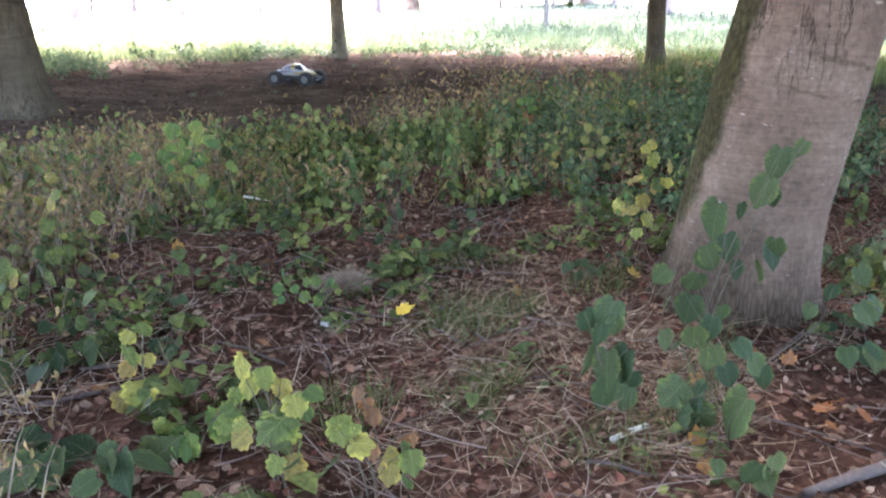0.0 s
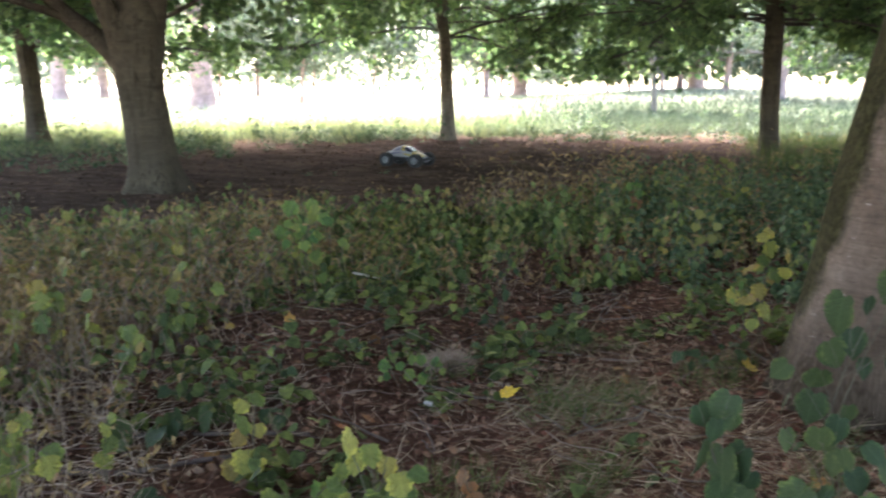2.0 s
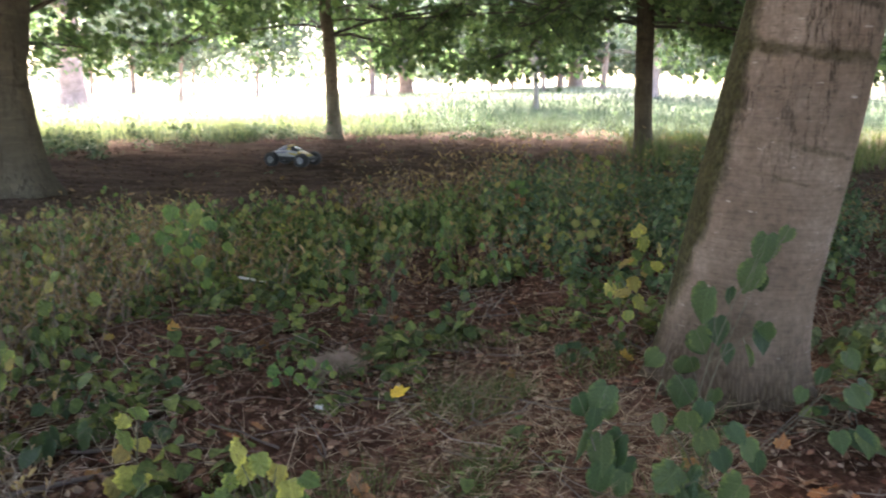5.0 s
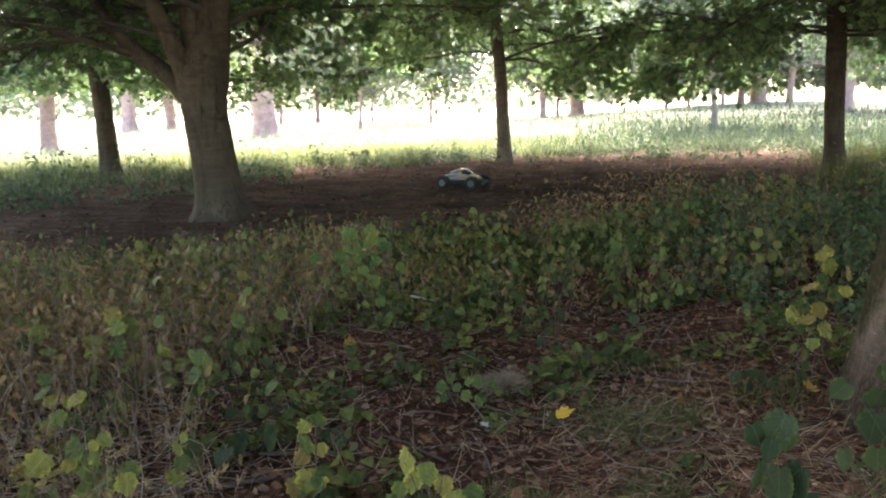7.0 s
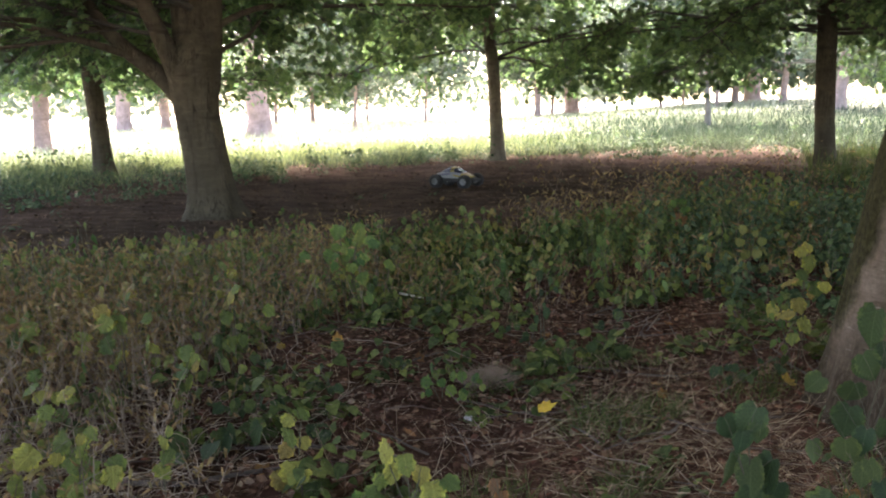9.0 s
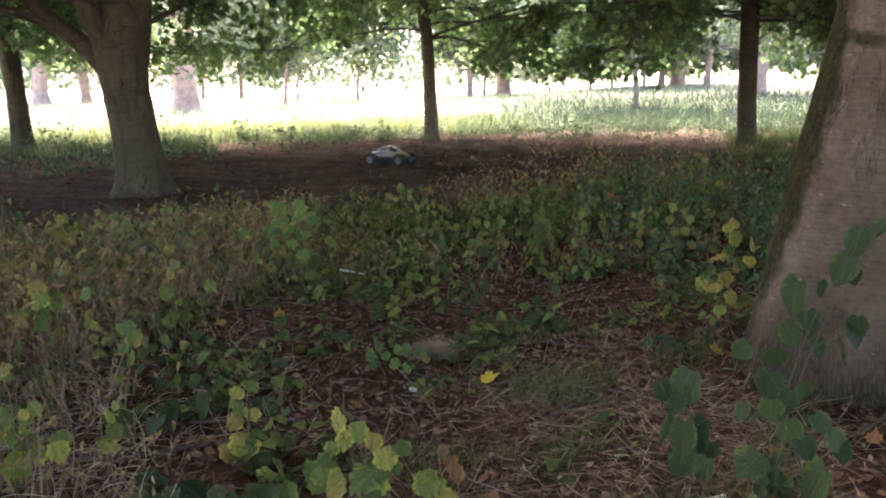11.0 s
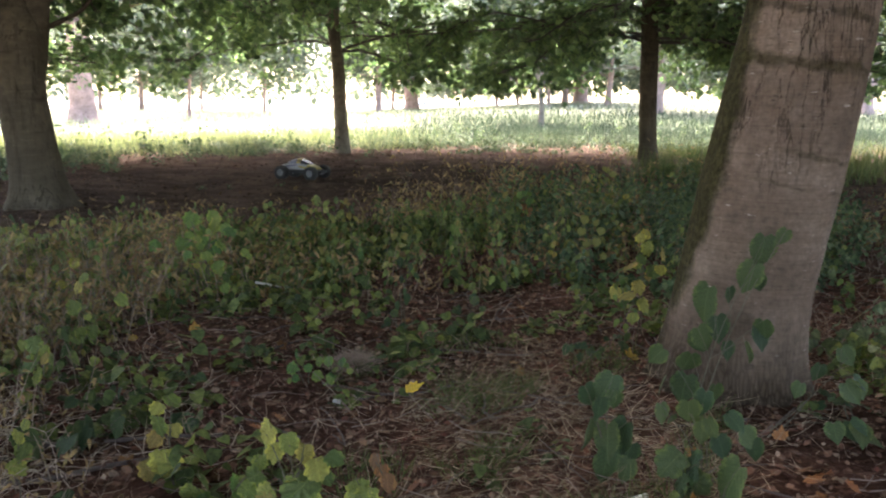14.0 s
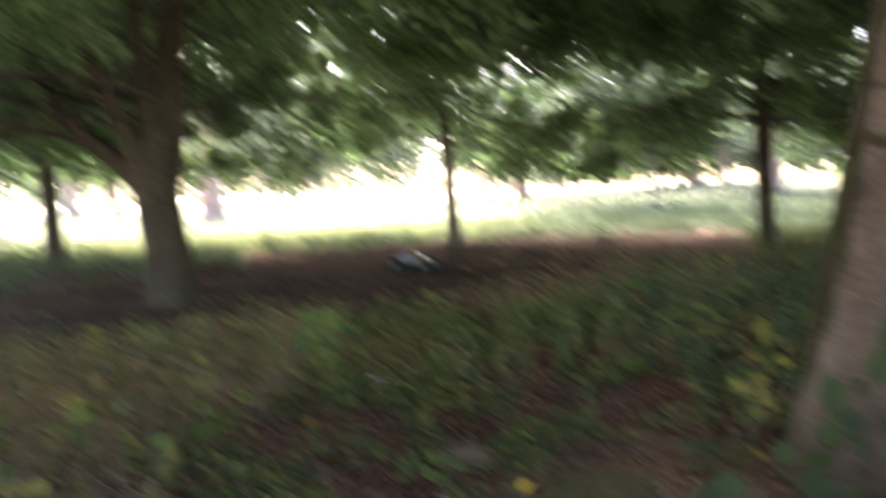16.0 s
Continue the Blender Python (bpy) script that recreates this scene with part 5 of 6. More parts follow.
# ---- saplings and shoots round the clearing ----
def leaf_part(me, parent, centre, size, along, up, wide=1.0):
    """One leaf of a plant, hung by its foot."""
    y = Vector(along).normalized()
    x = y.cross(Vector(up)).normalized()
    z = x.cross(y)
    m = Matrix((x * size * wide, y * size, z * size)).transposed().to_4x4()
    m.translation = Vector(centre) - y * size * 0.5
    return part_mesh("leaf", me, parent, m=m)


def wavy_lobed(tips):
    """A lobed leaf with toothed edges and an uneven, puckered blade."""
    half = [(0.0, 0.0)]
    for (x0, y0), (x1, y1) in zip([(0.06, -0.02)] + tips[:-1], tips):
        half += [(x0 * 0.5 + x1 * 0.5 + 0.02, y0 * 0.5 + y1 * 0.5 + 0.03), (x1, y1)]
    rim = half + [(-x * 0.94, y * 0.98) for x, y in reversed(half[1:-1])]
    n = len(rim)
    rim = np.array(rim)
    a = np.arange(n)
    out = np.column_stack([rim, 0.05 * np.sin(a * 1.9) - 0.3 * (rim[:, 0] ** 2) - 0.22 * (rim[:, 1] - 0.3) ** 2])
    mid = np.column_stack([rim * 0.5 + np.array([0, 0.18]), 0.035 * np.cos(a * 1.3) - 0.04 + 0.05 * np.abs(rim[:, 0])])
    v = np.concatenate([[(0, 0.36, -0.03)], mid, out])
    f = []
    for i in range(n):
        j = (i + 1) % n
        f += [(0, 1 + i, 1 + j), (1 + i, 1 + n + i, 1 + n + j), (1 + i, 1 + n + j, 1 + j)]
    return v, np.array(f)


HEART_DARK = arrays_mesh("leaf", *LEAF_HEART, M_LIME, True)
LEAF_LOBED = wavy_lobed([(0.2, -0.02), (0.44, 0.1), (0.4, 0.26), (0.54, 0.44), (0.42, 0.56), (0.36, 0.74), (0.2, 0.78), (0.0, 1.0)])
MAPLE_PALE = arrays_mesh("leaf", *LEAF_LOBED, M_LIME_PALE, True)
MAPLE_DRY = arrays_mesh("leaf", *LEAF_LOBED, M_WITHERED, True)
MAPLE_DARK = arrays_mesh("leaf", *LEAF_LOBED, M_LIME, True)
MAPLE_MID = arrays_mesh("leaf", *LEAF_LOBED, M_LIME_MID, True)
MAPLE_YELLOW = arrays_mesh("leaf", *LEAF_LOBED, M_YELLOW, True)
POINTED_MID = arrays_mesh("leaf", *LEAF_LONG, M_LIME_MID, True)
POINTED_DARK = arrays_mesh("leaf", *LEAF_LONG, M_LIME, True)


def sapling(foot, nodes, label, me, seed, stems=1, face=(0.0, -0.75, 0.7), name="sapling", hang=-0.8, more=0.35, category="sapling"):
    """A young shoot: bent thin stems from its foot, and a leaf on a short stalk at each node (x, y, z, size)."""
    gen = np.random.default_rng(seed)
    fx, fy = foot
    fz = float(ground_z(fx, fy))
    plant = empty_at(name, fx, fy, label, category, "young shoots round the clearing", fz)
    if len(nodes) > 2:
        nodes = nodes + [(x + gen.normal(0, 0.032), y + gen.normal(0.02, 0.03), max(z + gen.normal(-0.025, 0.035), fz + 0.05), sz * gen.uniform(0.65, 1.0)) for x, y, z, sz in nodes if gen.random() < more]
    pts = sorted([(x - fx, y - fy, max(z - fz, 0.05), sz) for x, y, z, sz in nodes], key=lambda p: p[2])
    for s in range(stems):
        mine = pts[s::stems]
        top = mine[-1]
        mid = np.mean([p[:3] for p in mine], axis=0)
        k = np.linspace(0, 1, 9)[:, None]
        line = (1 - k) ** 2 * np.array([0.02 * s, 0, -0.02]) + 2 * k * (1 - k) * (mid * np.array([0.7, 0.7, 1.0]) + gen.normal(0, 0.015, 3)) + k ** 2 * np.array(top[:3])
        part_mesh("stem", arrays_mesh("stem", *tube(line, np.linspace(0.0034, 0.0014, 9), 6), M_STEM, True), plant)
        for x, y, z, size in mine:
            c = np.array([x, y, z])
            i = int(np.argmin(np.linalg.norm(line - c, axis=1)))
            out = c - line[i]
            along = (out[0] * 4 + gen.normal(0, 0.4), out[1] * 4 + gen.normal(-0.1, 0.35), hang + gen.normal(0, 0.35))
            up = np.array(face) + gen.normal(0, 0.42, 3)
            lf = leaf_part(me, plant, c, size * gen.uniform(0.85, 1.1), along, up, gen.uniform(0.85, 1.1))
            a, b = line[max(i - 1, 0)], np.array(lf.matrix_basis.translation)
            st = np.stack([a, (a + b) / 2 + np.array([0, 0, 0.01]), b])
            part_mesh("leaf_stalk", arrays_mesh("leaf_stalk", *tube(st, [0.0015, 0.0012, 0.001], 4), M_STEM), plant)
    return plant


PALE, DARK = "young maple sapling with pale yellow-green leaves over the leaf litter", "lime shoot with large dark green heart-shaped leaves"
sapling((-0.44, 1.97), [(-0.53, 2.0, 0.36, 0.081), (-0.45, 1.98, 0.34, 0.073), (-0.51, 2.02, 0.29, 0.073), (-0.41, 2.0, 0.3, 0.065), (-0.58, 2.01, 0.21, 0.091), (-0.42, 1.95, 0.21, 0.135),
                        (-0.36, 1.98, 0.26, 0.089), (-0.55, 2.0, 0.13, 0.083), (-0.42, 2.02, 0.13, 0.108), (-0.43, 1.96, 0.07, 0.084), (-0.31, 2.0, 0.29, 0.078), (-0.38, 1.98, 0.05, 0.1)], PALE, MAPLE_PALE, 1, 3)
sapling((-0.16, 1.99), [(-0.24, 2.0, 0.18, 0.098), (-0.18, 2.01, 0.14, 0.082), (-0.28, 1.98, 0.06, 0.108), (-0.09, 2.02, 0.09, 0.074), (-0.03, 2.0, 0.09, 0.08), (-0.1, 1.99, 0.05, 0.083)], "young maple sapling with ragged yellow-green leaves over straw", MAPLE_PALE, 22, 2)
sapling((-0.16, 2.16), [(-0.22, 2.15, 0.22, 0.06), (-0.18, 2.14, 0.15, 0.075), (-0.2, 2.16, 0.18, 0.05), (-0.07, 2.12, 0.09, 0.05), (-0.17, 2.1, 0.05, 0.06)], "withered maple shoot with curled orange-brown leaves", MAPLE_DRY, 28, 1, more=0.4, hang=-1.4)
sapling((-0.72, 2.08), [(-0.84, 2.1, 0.08, 0.08), (-0.77, 2.08, 0.07, 0.08), (-0.69, 2.12, 0.1, 0.1), (-0.73, 2.05, 0.05, 0.1), (-0.63, 2.1, 0.11, 0.088), (-0.6, 2.12, 0.2, 0.07)], "small maple seedling with mid-green leaves", MAPLE_MID, 2)
sapling((-0.97, 2.26), [(-0.98, 2.3, 0.32, 0.078), (-1.03, 2.28, 0.23, 0.1), (-0.98, 2.3, 0.21, 0.066), (-1.06, 2.3, 0.17, 0.07), (-1.0, 2.26, 0.1, 0.12), (-1.07, 2.28, 0.06, 0.087), (-1.0, 2.3, 0.05, 0.078)], PALE, MAPLE_PALE, 3)
sapling((-1.46, 2.12), [(-1.44, 2.1, 0.24, 0.066), (-1.43, 2.1, 0.19, 0.082), (-1.45, 2.1, 0.13, 0.07), (-1.41, 2.1, 0.29, 0.05)], "thin upright seedling with pale green leaves", MAPLE_PALE, 4)
sapling((-1.76, 1.98), [(-1.8, 1.95, 0.38, 0.062), (-1.99, 1.95, 0.17, 0.11), (-1.86, 1.93, 0.17, 0.11), (-1.76, 1.95, 0.26, 0.09), (-1.72, 1.96, 0.21, 0.115), (-1.66, 1.95, 0.26, 0.085), (-1.65, 1.97, 0.17, 0.088), (-1.61, 1.95, 0.32, 0.06),
                        (-1.52, 1.95, 0.21, 0.09), (-1.87, 1.94, 0.08, 0.1), (-1.71, 1.95, 0.1, 0.11), (-2.0, 1.95, 0.07, 0.1)], "bushy maple sapling with yellowing leaves among dry stalks", MAPLE_PALE, 5, 3, more=0.9)
sapling((-2.38, 2.98), [(-2.4, 2.9, 0.45, 0.1), (-2.4, 2.92, 0.38, 0.11), (-2.3, 2.9, 0.43, 0.08), (-2.54, 2.9, 0.33, 0.095), (-2.57, 2.92, 0.26, 0.09), (-2.37, 2.88, 0.3, 0.105), (-2.33, 2.9, 0.24, 0.09), (-2.14, 2.9, 0.45, 0.075), (-2.15, 2.9, 0.32, 0.09)], PALE, MAPLE_PALE, 6, 3, more=0.6)
sapling((-1.86, 2.84), [(-1.85, 2.8, 0.33, 0.09), (-1.89, 2.8, 0.24, 0.1), (-1.85, 2.79, 0.19, 0.095), (-1.81, 2.8, 0.3, 0.075)], "slim seedling with drooping yellow leaves", MAPLE_PALE, 7, more=0.8)
sapling((-2.92, 2.97), [(-2.87, 2.9, 0.33, 0.11), (-2.99, 2.9, 0.27, 0.11), (-2.93, 2.92, 0.38, 0.09), (-2.82, 2.9, 0.25, 0.095), (-3.05, 2.95, 0.36, 0.09), (-2.75, 2.95, 0.3, 0.08)], "yellow-green maple sapling among grey dry weeds", MAPLE_PALE, 8, 2, more=0.9)
for fx, fy, tall, sd in ((-2.3, 2.45, 0.34, 23), (-2.75, 3.6, 0.42, 24), (-2.1, 3.5, 0.4, 25), (-3.4, 3.7, 0.45, 26), (-2.6, 4.3, 0.42, 27)):
    gq = np.random.default_rng(sd)
    sapling((fx, fy), [(fx + gq.normal(0, 0.1), fy + gq.normal(-0.02, 0.05), gq.uniform(0.1, tall), gq.uniform(0.06, 0.095)) for i in range(8)], "yellow-green maple sapling among grey dry weeds", MAPLE_PALE, sd, 2)
gq = np.random.default_rng(9)
sapling((-1.95, 4.75), [(-1.95 + gq.normal(0, 0.19), 4.72 + gq.normal(0, 0.08), gq.uniform(0.14, 0.58), gq.uniform(0.07, 0.105)) for i in range(24)], "leafy green sapling rising over the undergrowth", MAPLE_MID, 9, 4, more=0.8)
sapling((0.55, 2.62), [(0.48, 2.58, 0.32, 0.104), (0.54, 2.58, 0.35, 0.112), (0.52, 2.56, 0.28, 0.088), (0.57, 2.58, 0.31, 0.08), (0.49, 2.58, 0.17, 0.13), (0.55, 2.56, 0.15, 0.145), (0.6, 2.58, 0.16, 0.145), (0.63, 2.58, 0.1, 0.105), (0.55, 2.55, 0.06, 0.13), (0.62, 2.55, 0.05, 0.09)], DARK, HEART_DARK, 10, 2, more=0.2, hang=-1.6)
sapling((0.9, 2.68), [(0.75, 2.62, 0.25, 0.075), (0.84, 2.6, 0.27, 0.112), (0.89, 2.62, 0.3, 0.095), (0.92, 2.58, 0.22, 0.09), (0.96, 2.58, 0.15, 0.107), (1.01, 2.6, 0.24, 0.08), (1.06, 2.6, 0.18, 0.096), (0.89, 2.6, 0.19, 0.08), (1.08, 2.6, 0.14, 0.088)],
        "lime shoots with green pale-edged leaves at the foot of the trunk", HEART_DARK, 11, 3, hang=-1.5)
sapling((1.0, 3.3), [(1.33, 3.36, 0.8, 0.088), (1.25, 3.36, 0.73, 0.138), (1.2, 3.36, 0.61, 0.175), (1.25, 3.37, 0.59, 0.1), (1.13, 3.36, 0.53, 0.096), (1.02, 3.36, 0.48, 0.185), (1.09, 3.36, 0.37, 0.12), (1.03, 3.36, 0.32, 0.14), (1.28, 3.36, 0.34, 0.135),
                     (1.23, 3.35, 0.28, 0.115), (0.96, 3.34, 0.21, 0.14), (1.14, 3.36, 0.27, 0.105), (0.82, 3.34, 0.24, 0.105), (0.85, 3.34, 0.1, 0.1), (0.95, 3.33, 0.09, 0.14), (1.09, 3.34, 0.07, 0.12)],
        "lime shoot climbing in front of the trunk with dark heart-shaped leaves", HEART_DARK, 12, 2, more=0.15, hang=-1.3)
sapling((1.22, 3.12), [(1.51, 3.3, 0.21, 0.095), (1.63, 3.3, 0.29, 0.105), (1.55, 3.28, 0.12, 0.085), (1.66, 3.28, 0.13, 0.122), (1.7, 3.3, 0.14, 0.1), (1.48, 2.95, 0.08, 0.082), (1.58, 2.95, 0.08, 0.115), (1.62, 2.96, 0.06, 0.095), (1.4, 3.2, 0.16, 0.07)],
        "arching lime shoot with pale green leaves beside the trunk", HEART_DARK, 13, 2, more=0.3)
sapling((0.81, 2.45), [(0.76, 2.46, 0.13, 0.115), (0.83, 2.46, 0.13, 0.13), (0.79, 2.44, 0.06, 0.13), (0.86, 2.44, 0.07, 0.1), (0.8, 2.42, 0.05, 0.095)], "low maple sucker with broad dark lobed leaves", MAPLE_DARK, 14, 1, hang=-0.5)
sapling((0.95, 2.42), [(0.94, 2.38, 0.1, 0.178)], "single large upright lime leaf over brown litter", HEART_DARK, 15)
sapling((0.97, 2.14), [(0.94, 2.12, 0.06, 0.1), (1.0, 2.12, 0.08, 0.095), (0.98, 2.1, 0.05, 0.095), (0.85, 2.13, 0.07, 0.066)], "small lime sucker with green leaves", HEART_DARK, 16, hang=-0.4)
sapling((0.87, 4.44), [(0.9, 4.4, 0.54, 0.1), (0.99, 4.4, 0.51, 0.1), (0.87, 4.4, 0.48, 0.085), (0.8, 4.4, 0.44, 0.11), (0.79, 4.4, 0.26, 0.11), (0.86, 4.4, 0.31, 0.11), (0.86, 4.42, 0.6, 0.08), (0.94, 4.42, 0.4, 0.095), (0.9, 4.42, 0.2, 0.1)],
        "yellowing maple sapling beside the trunk", MAPLE_PALE, 17, 2, more=0.6)


for fx, fy, sd in ((-0.92, 1.9, 18), (-1.12, 1.94, 20), (-1.5, 2.5, 21)):
    gq = np.random.default_rng(sd)
    sapling((fx, fy), [(fx + gq.normal(0, 0.07), fy + gq.normal(-0.02, 0.05), gq.uniform(0.03, 0.1), gq.uniform(0.1, 0.15)) for i in range(6)], "low broad-leaved weed with dark green leaves", HEART_DARK, sd, 2, hang=-0.3, name="weed", category="weed")


for fx, fy, low, high, n, size, me, label, sd in ((0.12, 7.3, 0.16, 0.5, 6, 0.065, MAPLE_DRY, "fading shoot with orange and brown hanging leaves", 31), (0.68, 6.35, 0.12, 0.44, 13, 0.085, MAPLE_YELLOW, "yellow-green maple seedling standing out of dark nettles", 32),
                                                  (0.93, 8.3, 0.3, 0.7, 8, 0.075, MAPLE_YELLOW, "thin yellow shoot rising above the dark bank", 33), (0.08, 7.5, 0.2, 0.52, 9, 0.075, MAPLE_MID, "green maple seedling beside a fading shoot", 34)):
    gq = np.random.default_rng(sd)
    sapling((fx, fy), [(fx + gq.normal(0, 0.09 if n > 8 else 0.035), fy + gq.normal(-0.03, 0.05), gq.uniform(low, high), size * gq.uniform(0.75, 1.15)) for i in range(n)], label, me, sd, 2, more=0.2, hang=-1.4)


WEEDS = [(-0.86, 3.45, MAPLE_MID), (-0.72, 3.42, MAPLE_MID), (-0.45, 3.95, MAPLE_DARK), (-2.42, 4.1, HEART_DARK), (-1.8, 3.5, HEART_DARK), (-1.4, 3.3, HEART_DARK), (-1.62, 3.0, HEART_DARK), (-0.55, 4.3, MAPLE_DARK),
         (-0.14, 4.2, HEART_DARK), (0.7, 4.12, HEART_DARK), (0.46, 3.88, HEART_DARK), (-1.35, 4.55, HEART_DARK), (-1.22, 3.7, MAPLE_DARK), (-0.16, 4.75, MAPLE_DARK), (-1.68, 2.9, HEART_DARK), (-1.14, 2.74, MAPLE_DARK), (1.68, 3.32, HEART_DARK)]
for i, (fx, fy, me) in enumerate(WEEDS):
    gq = np.random.default_rng(80 + i)
    sapling((fx, fy), [(fx + gq.normal(0, 0.08), fy + gq.normal(-0.01, 0.06), gq.uniform(0.03, 0.1), gq.uniform(0.04, 0.07)) for k in range(6)],
            "low weed with bright green lobed leaves beside dead grass" if me == MAPLE_MID else "low weed with dark green leaves on the litter", me, 80 + i, 2, hang=-0.35, name="weed", category="weed")


def seedlings():
    """Single taller seedlings that stand out of the undergrowth, copied from four patterns."""
    gen = np.random.default_rng(600)
    kinds = []
    for k, (me, label) in enumerate([(POINTED_MID, "green seedling with hanging pointed leaves among the undergrowth"), (MAPLE_PALE, "yellow-green maple seedling among the undergrowth"),
                                     (POINTED_DARK, "dark green seedling with pointed leaves in the undergrowth"), (POINTED_MID, "tall leafy green seedling in the undergrowth")]):
        nodes = [(gen.normal(0, 0.07), gen.normal(0, 0.06), 0.1 + 0.045 * i + gen.normal(0, 0.015), gen.uniform(0.06, 0.1) if k != 1 else gen.uniform(0.05, 0.08)) for i in range(8 + 2 * (k == 3))]
        kinds.append(sapling((0, 0), nodes, label, me, 40 + k, 2, name="seedling", category="seedling", hang=-1.5))
    places = [(0.06, 5.3), (0.69, 7.6), (-0.56, 4.5), (-0.5, 6.1)]
    for ob, (x, y) in zip(kinds, places):
        ob.location = (x, y, float(ground_z(x, y)))
    xs, ys = zone_points(gen, 90, -52, 26, BAND_NEAR, BAND_FAR, lambda x, y, b, r: (r < 11.5) & clear_of_trunks(x, y))
    xs, ys = np.append(xs, [-2.2, -2.85, 0.82, 0.3, 0.6, -0.75, 1.0]), np.append(ys, [4.25, 4.5, 4.4, 5.9, 6.6, 5.6, 11.0])
    for i, (x, y) in enumerate(zip(xs, ys)):
        sc = gen.uniform(0.6, 1.0)
        ob = copy_thing(kinds[i % 4], pose(x, y, float(ground_z(x, y)), gen.normal(0, 6), gen.normal(0, 6), gen.uniform(-50, 50)))
        ob.scale = (sc, sc, sc)


seedlings()


# ---- single things on the ground ----
def rod(name, pts, r0, r1, material, label, category, group="", sides=8, knots=0.0, seed=0):
    gen = np.random.default_rng(seed)
    pts = np.array(pts, float)
    t = np.linspace(0, len(pts) - 1, 22)
    fine = np.stack([np.interp(t, np.arange(len(pts)), pts[:, k]) for k in range(3)], 1)
    fine[1:-1] = (fine[:-2] + 2 * fine[1:-1] + fine[2:]) / 4
    rad = np.linspace(r0, r1, 22) * (1 + knots * gen.normal(0, 1, 22))
    rad[0] = rad[-1] = 0.0006
    fine[0] = fine[0] * 0.02 + fine[1] * 0.98
    fine[-1] = fine[-1] * 0.02 + fine[-2] * 0.98
    v, f = tube(fine, rad, sides)
    return tagged(new(name, arrays_mesh(name, v, f, material, True)), label, category, group)


M_WHITE = plain("bleached_wood", (0.62, 0.58, 0.52), 0.6, vary=0.12)
M_GREYWOOD = plain("grey_dead_wood", (0.09, 0.066, 0.054), 0.85, scale=60, bump_by=0.5)
M_DARKWOOD = plain("dark_dead_wood", (0.075, 0.055, 0.046), 0.9, scale=50, bump_by=0.5)


def on_ground(x, y, lift):
    return (x, y, float(ground_z(x, y)) + lift)


rod("fallen_branch", [on_ground(1.08, 2.13, 0.015), on_ground(1.2, 2.21, 0.02), on_ground(1.4, 2.33, 0.025), on_ground(1.75, 2.52, 0.03), on_ground(2.1, 2.7, 0.02)], 0.014, 0.024, M_GREYWOOD, "thick weathered grey-brown fallen branch on the soil", "branch", "fallen branches", 10, 0.06, 1)
rod("fallen_branch", [on_ground(-1.85, 2.2, 0.012), on_ground(-1.5, 2.27, 0.018), on_ground(-1.3, 2.4, 0.016), on_ground(-1.1, 2.5, 0.012)], 0.012, 0.008, M_DARKWOOD, "thin dark fallen branch half sunk in litter", "branch", "fallen branches", 8, 0.08, 2)
rod("fallen_branch", [on_ground(-1.75, 2.55, 0.012), on_ground(-1.3, 2.62, 0.02), on_ground(-0.95, 2.72, 0.012)], 0.009, 0.006, M_DARKWOOD, "thin dark fallen branch half sunk in litter", "branch", "fallen branches", 8, 0.08, 3)
rod("bare_twig", [on_ground(0.67, 4.38, 0.015), on_ground(0.63, 4.68, 0.03), on_ground(0.58, 4.98, 0.04), on_ground(0.55, 5.24, 0.05)], 0.0035, 0.003, M_GREYWOOD, "pale bare twig lying on the litter", "twig", "fallen branches", 6, 0.05, 4)
rod("bare_twig", [on_ground(1.2, 3.09, 0.01), on_ground(1.33, 3.2, 0.03), on_ground(1.45, 3.34, 0.05)], 0.003, 0.0025, M_GREYWOOD, "short pale bare twig beside the trunk foot", "twig", "fallen branches", 6, 0.05, 8)
rod("white_stick", [on_ground(0.56, 2.375, 0.015), on_ground(0.63, 2.44, 0.018), on_ground(0.7, 2.5, 0.015)], 0.009, 0.009, M_WHITE, "short peeled white stick lying on the litter", "stick", "", 10, 0.02, 5)
rod("pale_stick", [on_ground(-1.7, 4.98, 0.13), on_ground(-1.58, 5.0, 0.115), on_ground(-1.46, 5.02, 0.09)], 0.009, 0.006, M_WHITE, "pale peeled stick caught in green leaves", "stick", "", 8, 0.03, 6)
gs = np.random.default_rng(700)
for i in range(46):
    b, r = gs.uniform(-30, 24), gs.uniform(2.3, 5.6)
    px, py = from_polar(b, r)
    if not clear_of_trunks(np.array([px]), np.array([py]))[0]:
        continue
    an, ln = gs.uniform(0, 6.28), gs.uniform(0.25, 0.7)
    line = [on_ground(px + np.sin(an) * ln * t + gs.normal(0, 0.015), py + np.cos(an) * ln * t + gs.normal(0, 0.015), 0.012 + abs(gs.normal(0, 0.012))) for t in np.linspace(-0.5, 0.5, 5)]
    rod("stick", line, gs.uniform(0.003, 0.007), 0.0025, M_GREYWOOD if gs.random() < 0.45 else M_DARKWOOD, "thin dead stick lying on brown litter", "stick", "sticks on the clearing", 6, 0.06, 10 + i)


def fallen_leaf(x, y, size, me, label, category="leaf", turn=0.0, tip=8, lift=0.012, group="fallen leaves"):
    ob = tagged(new("fallen_leaf", me), label, category, group)
    ob.matrix_basis = pose(x, y, float(ground_z(x, y)) + lift, tip, gs.normal(0, 10), turn) @ Matrix.Diagonal((size, size, size, 1))
    return ob


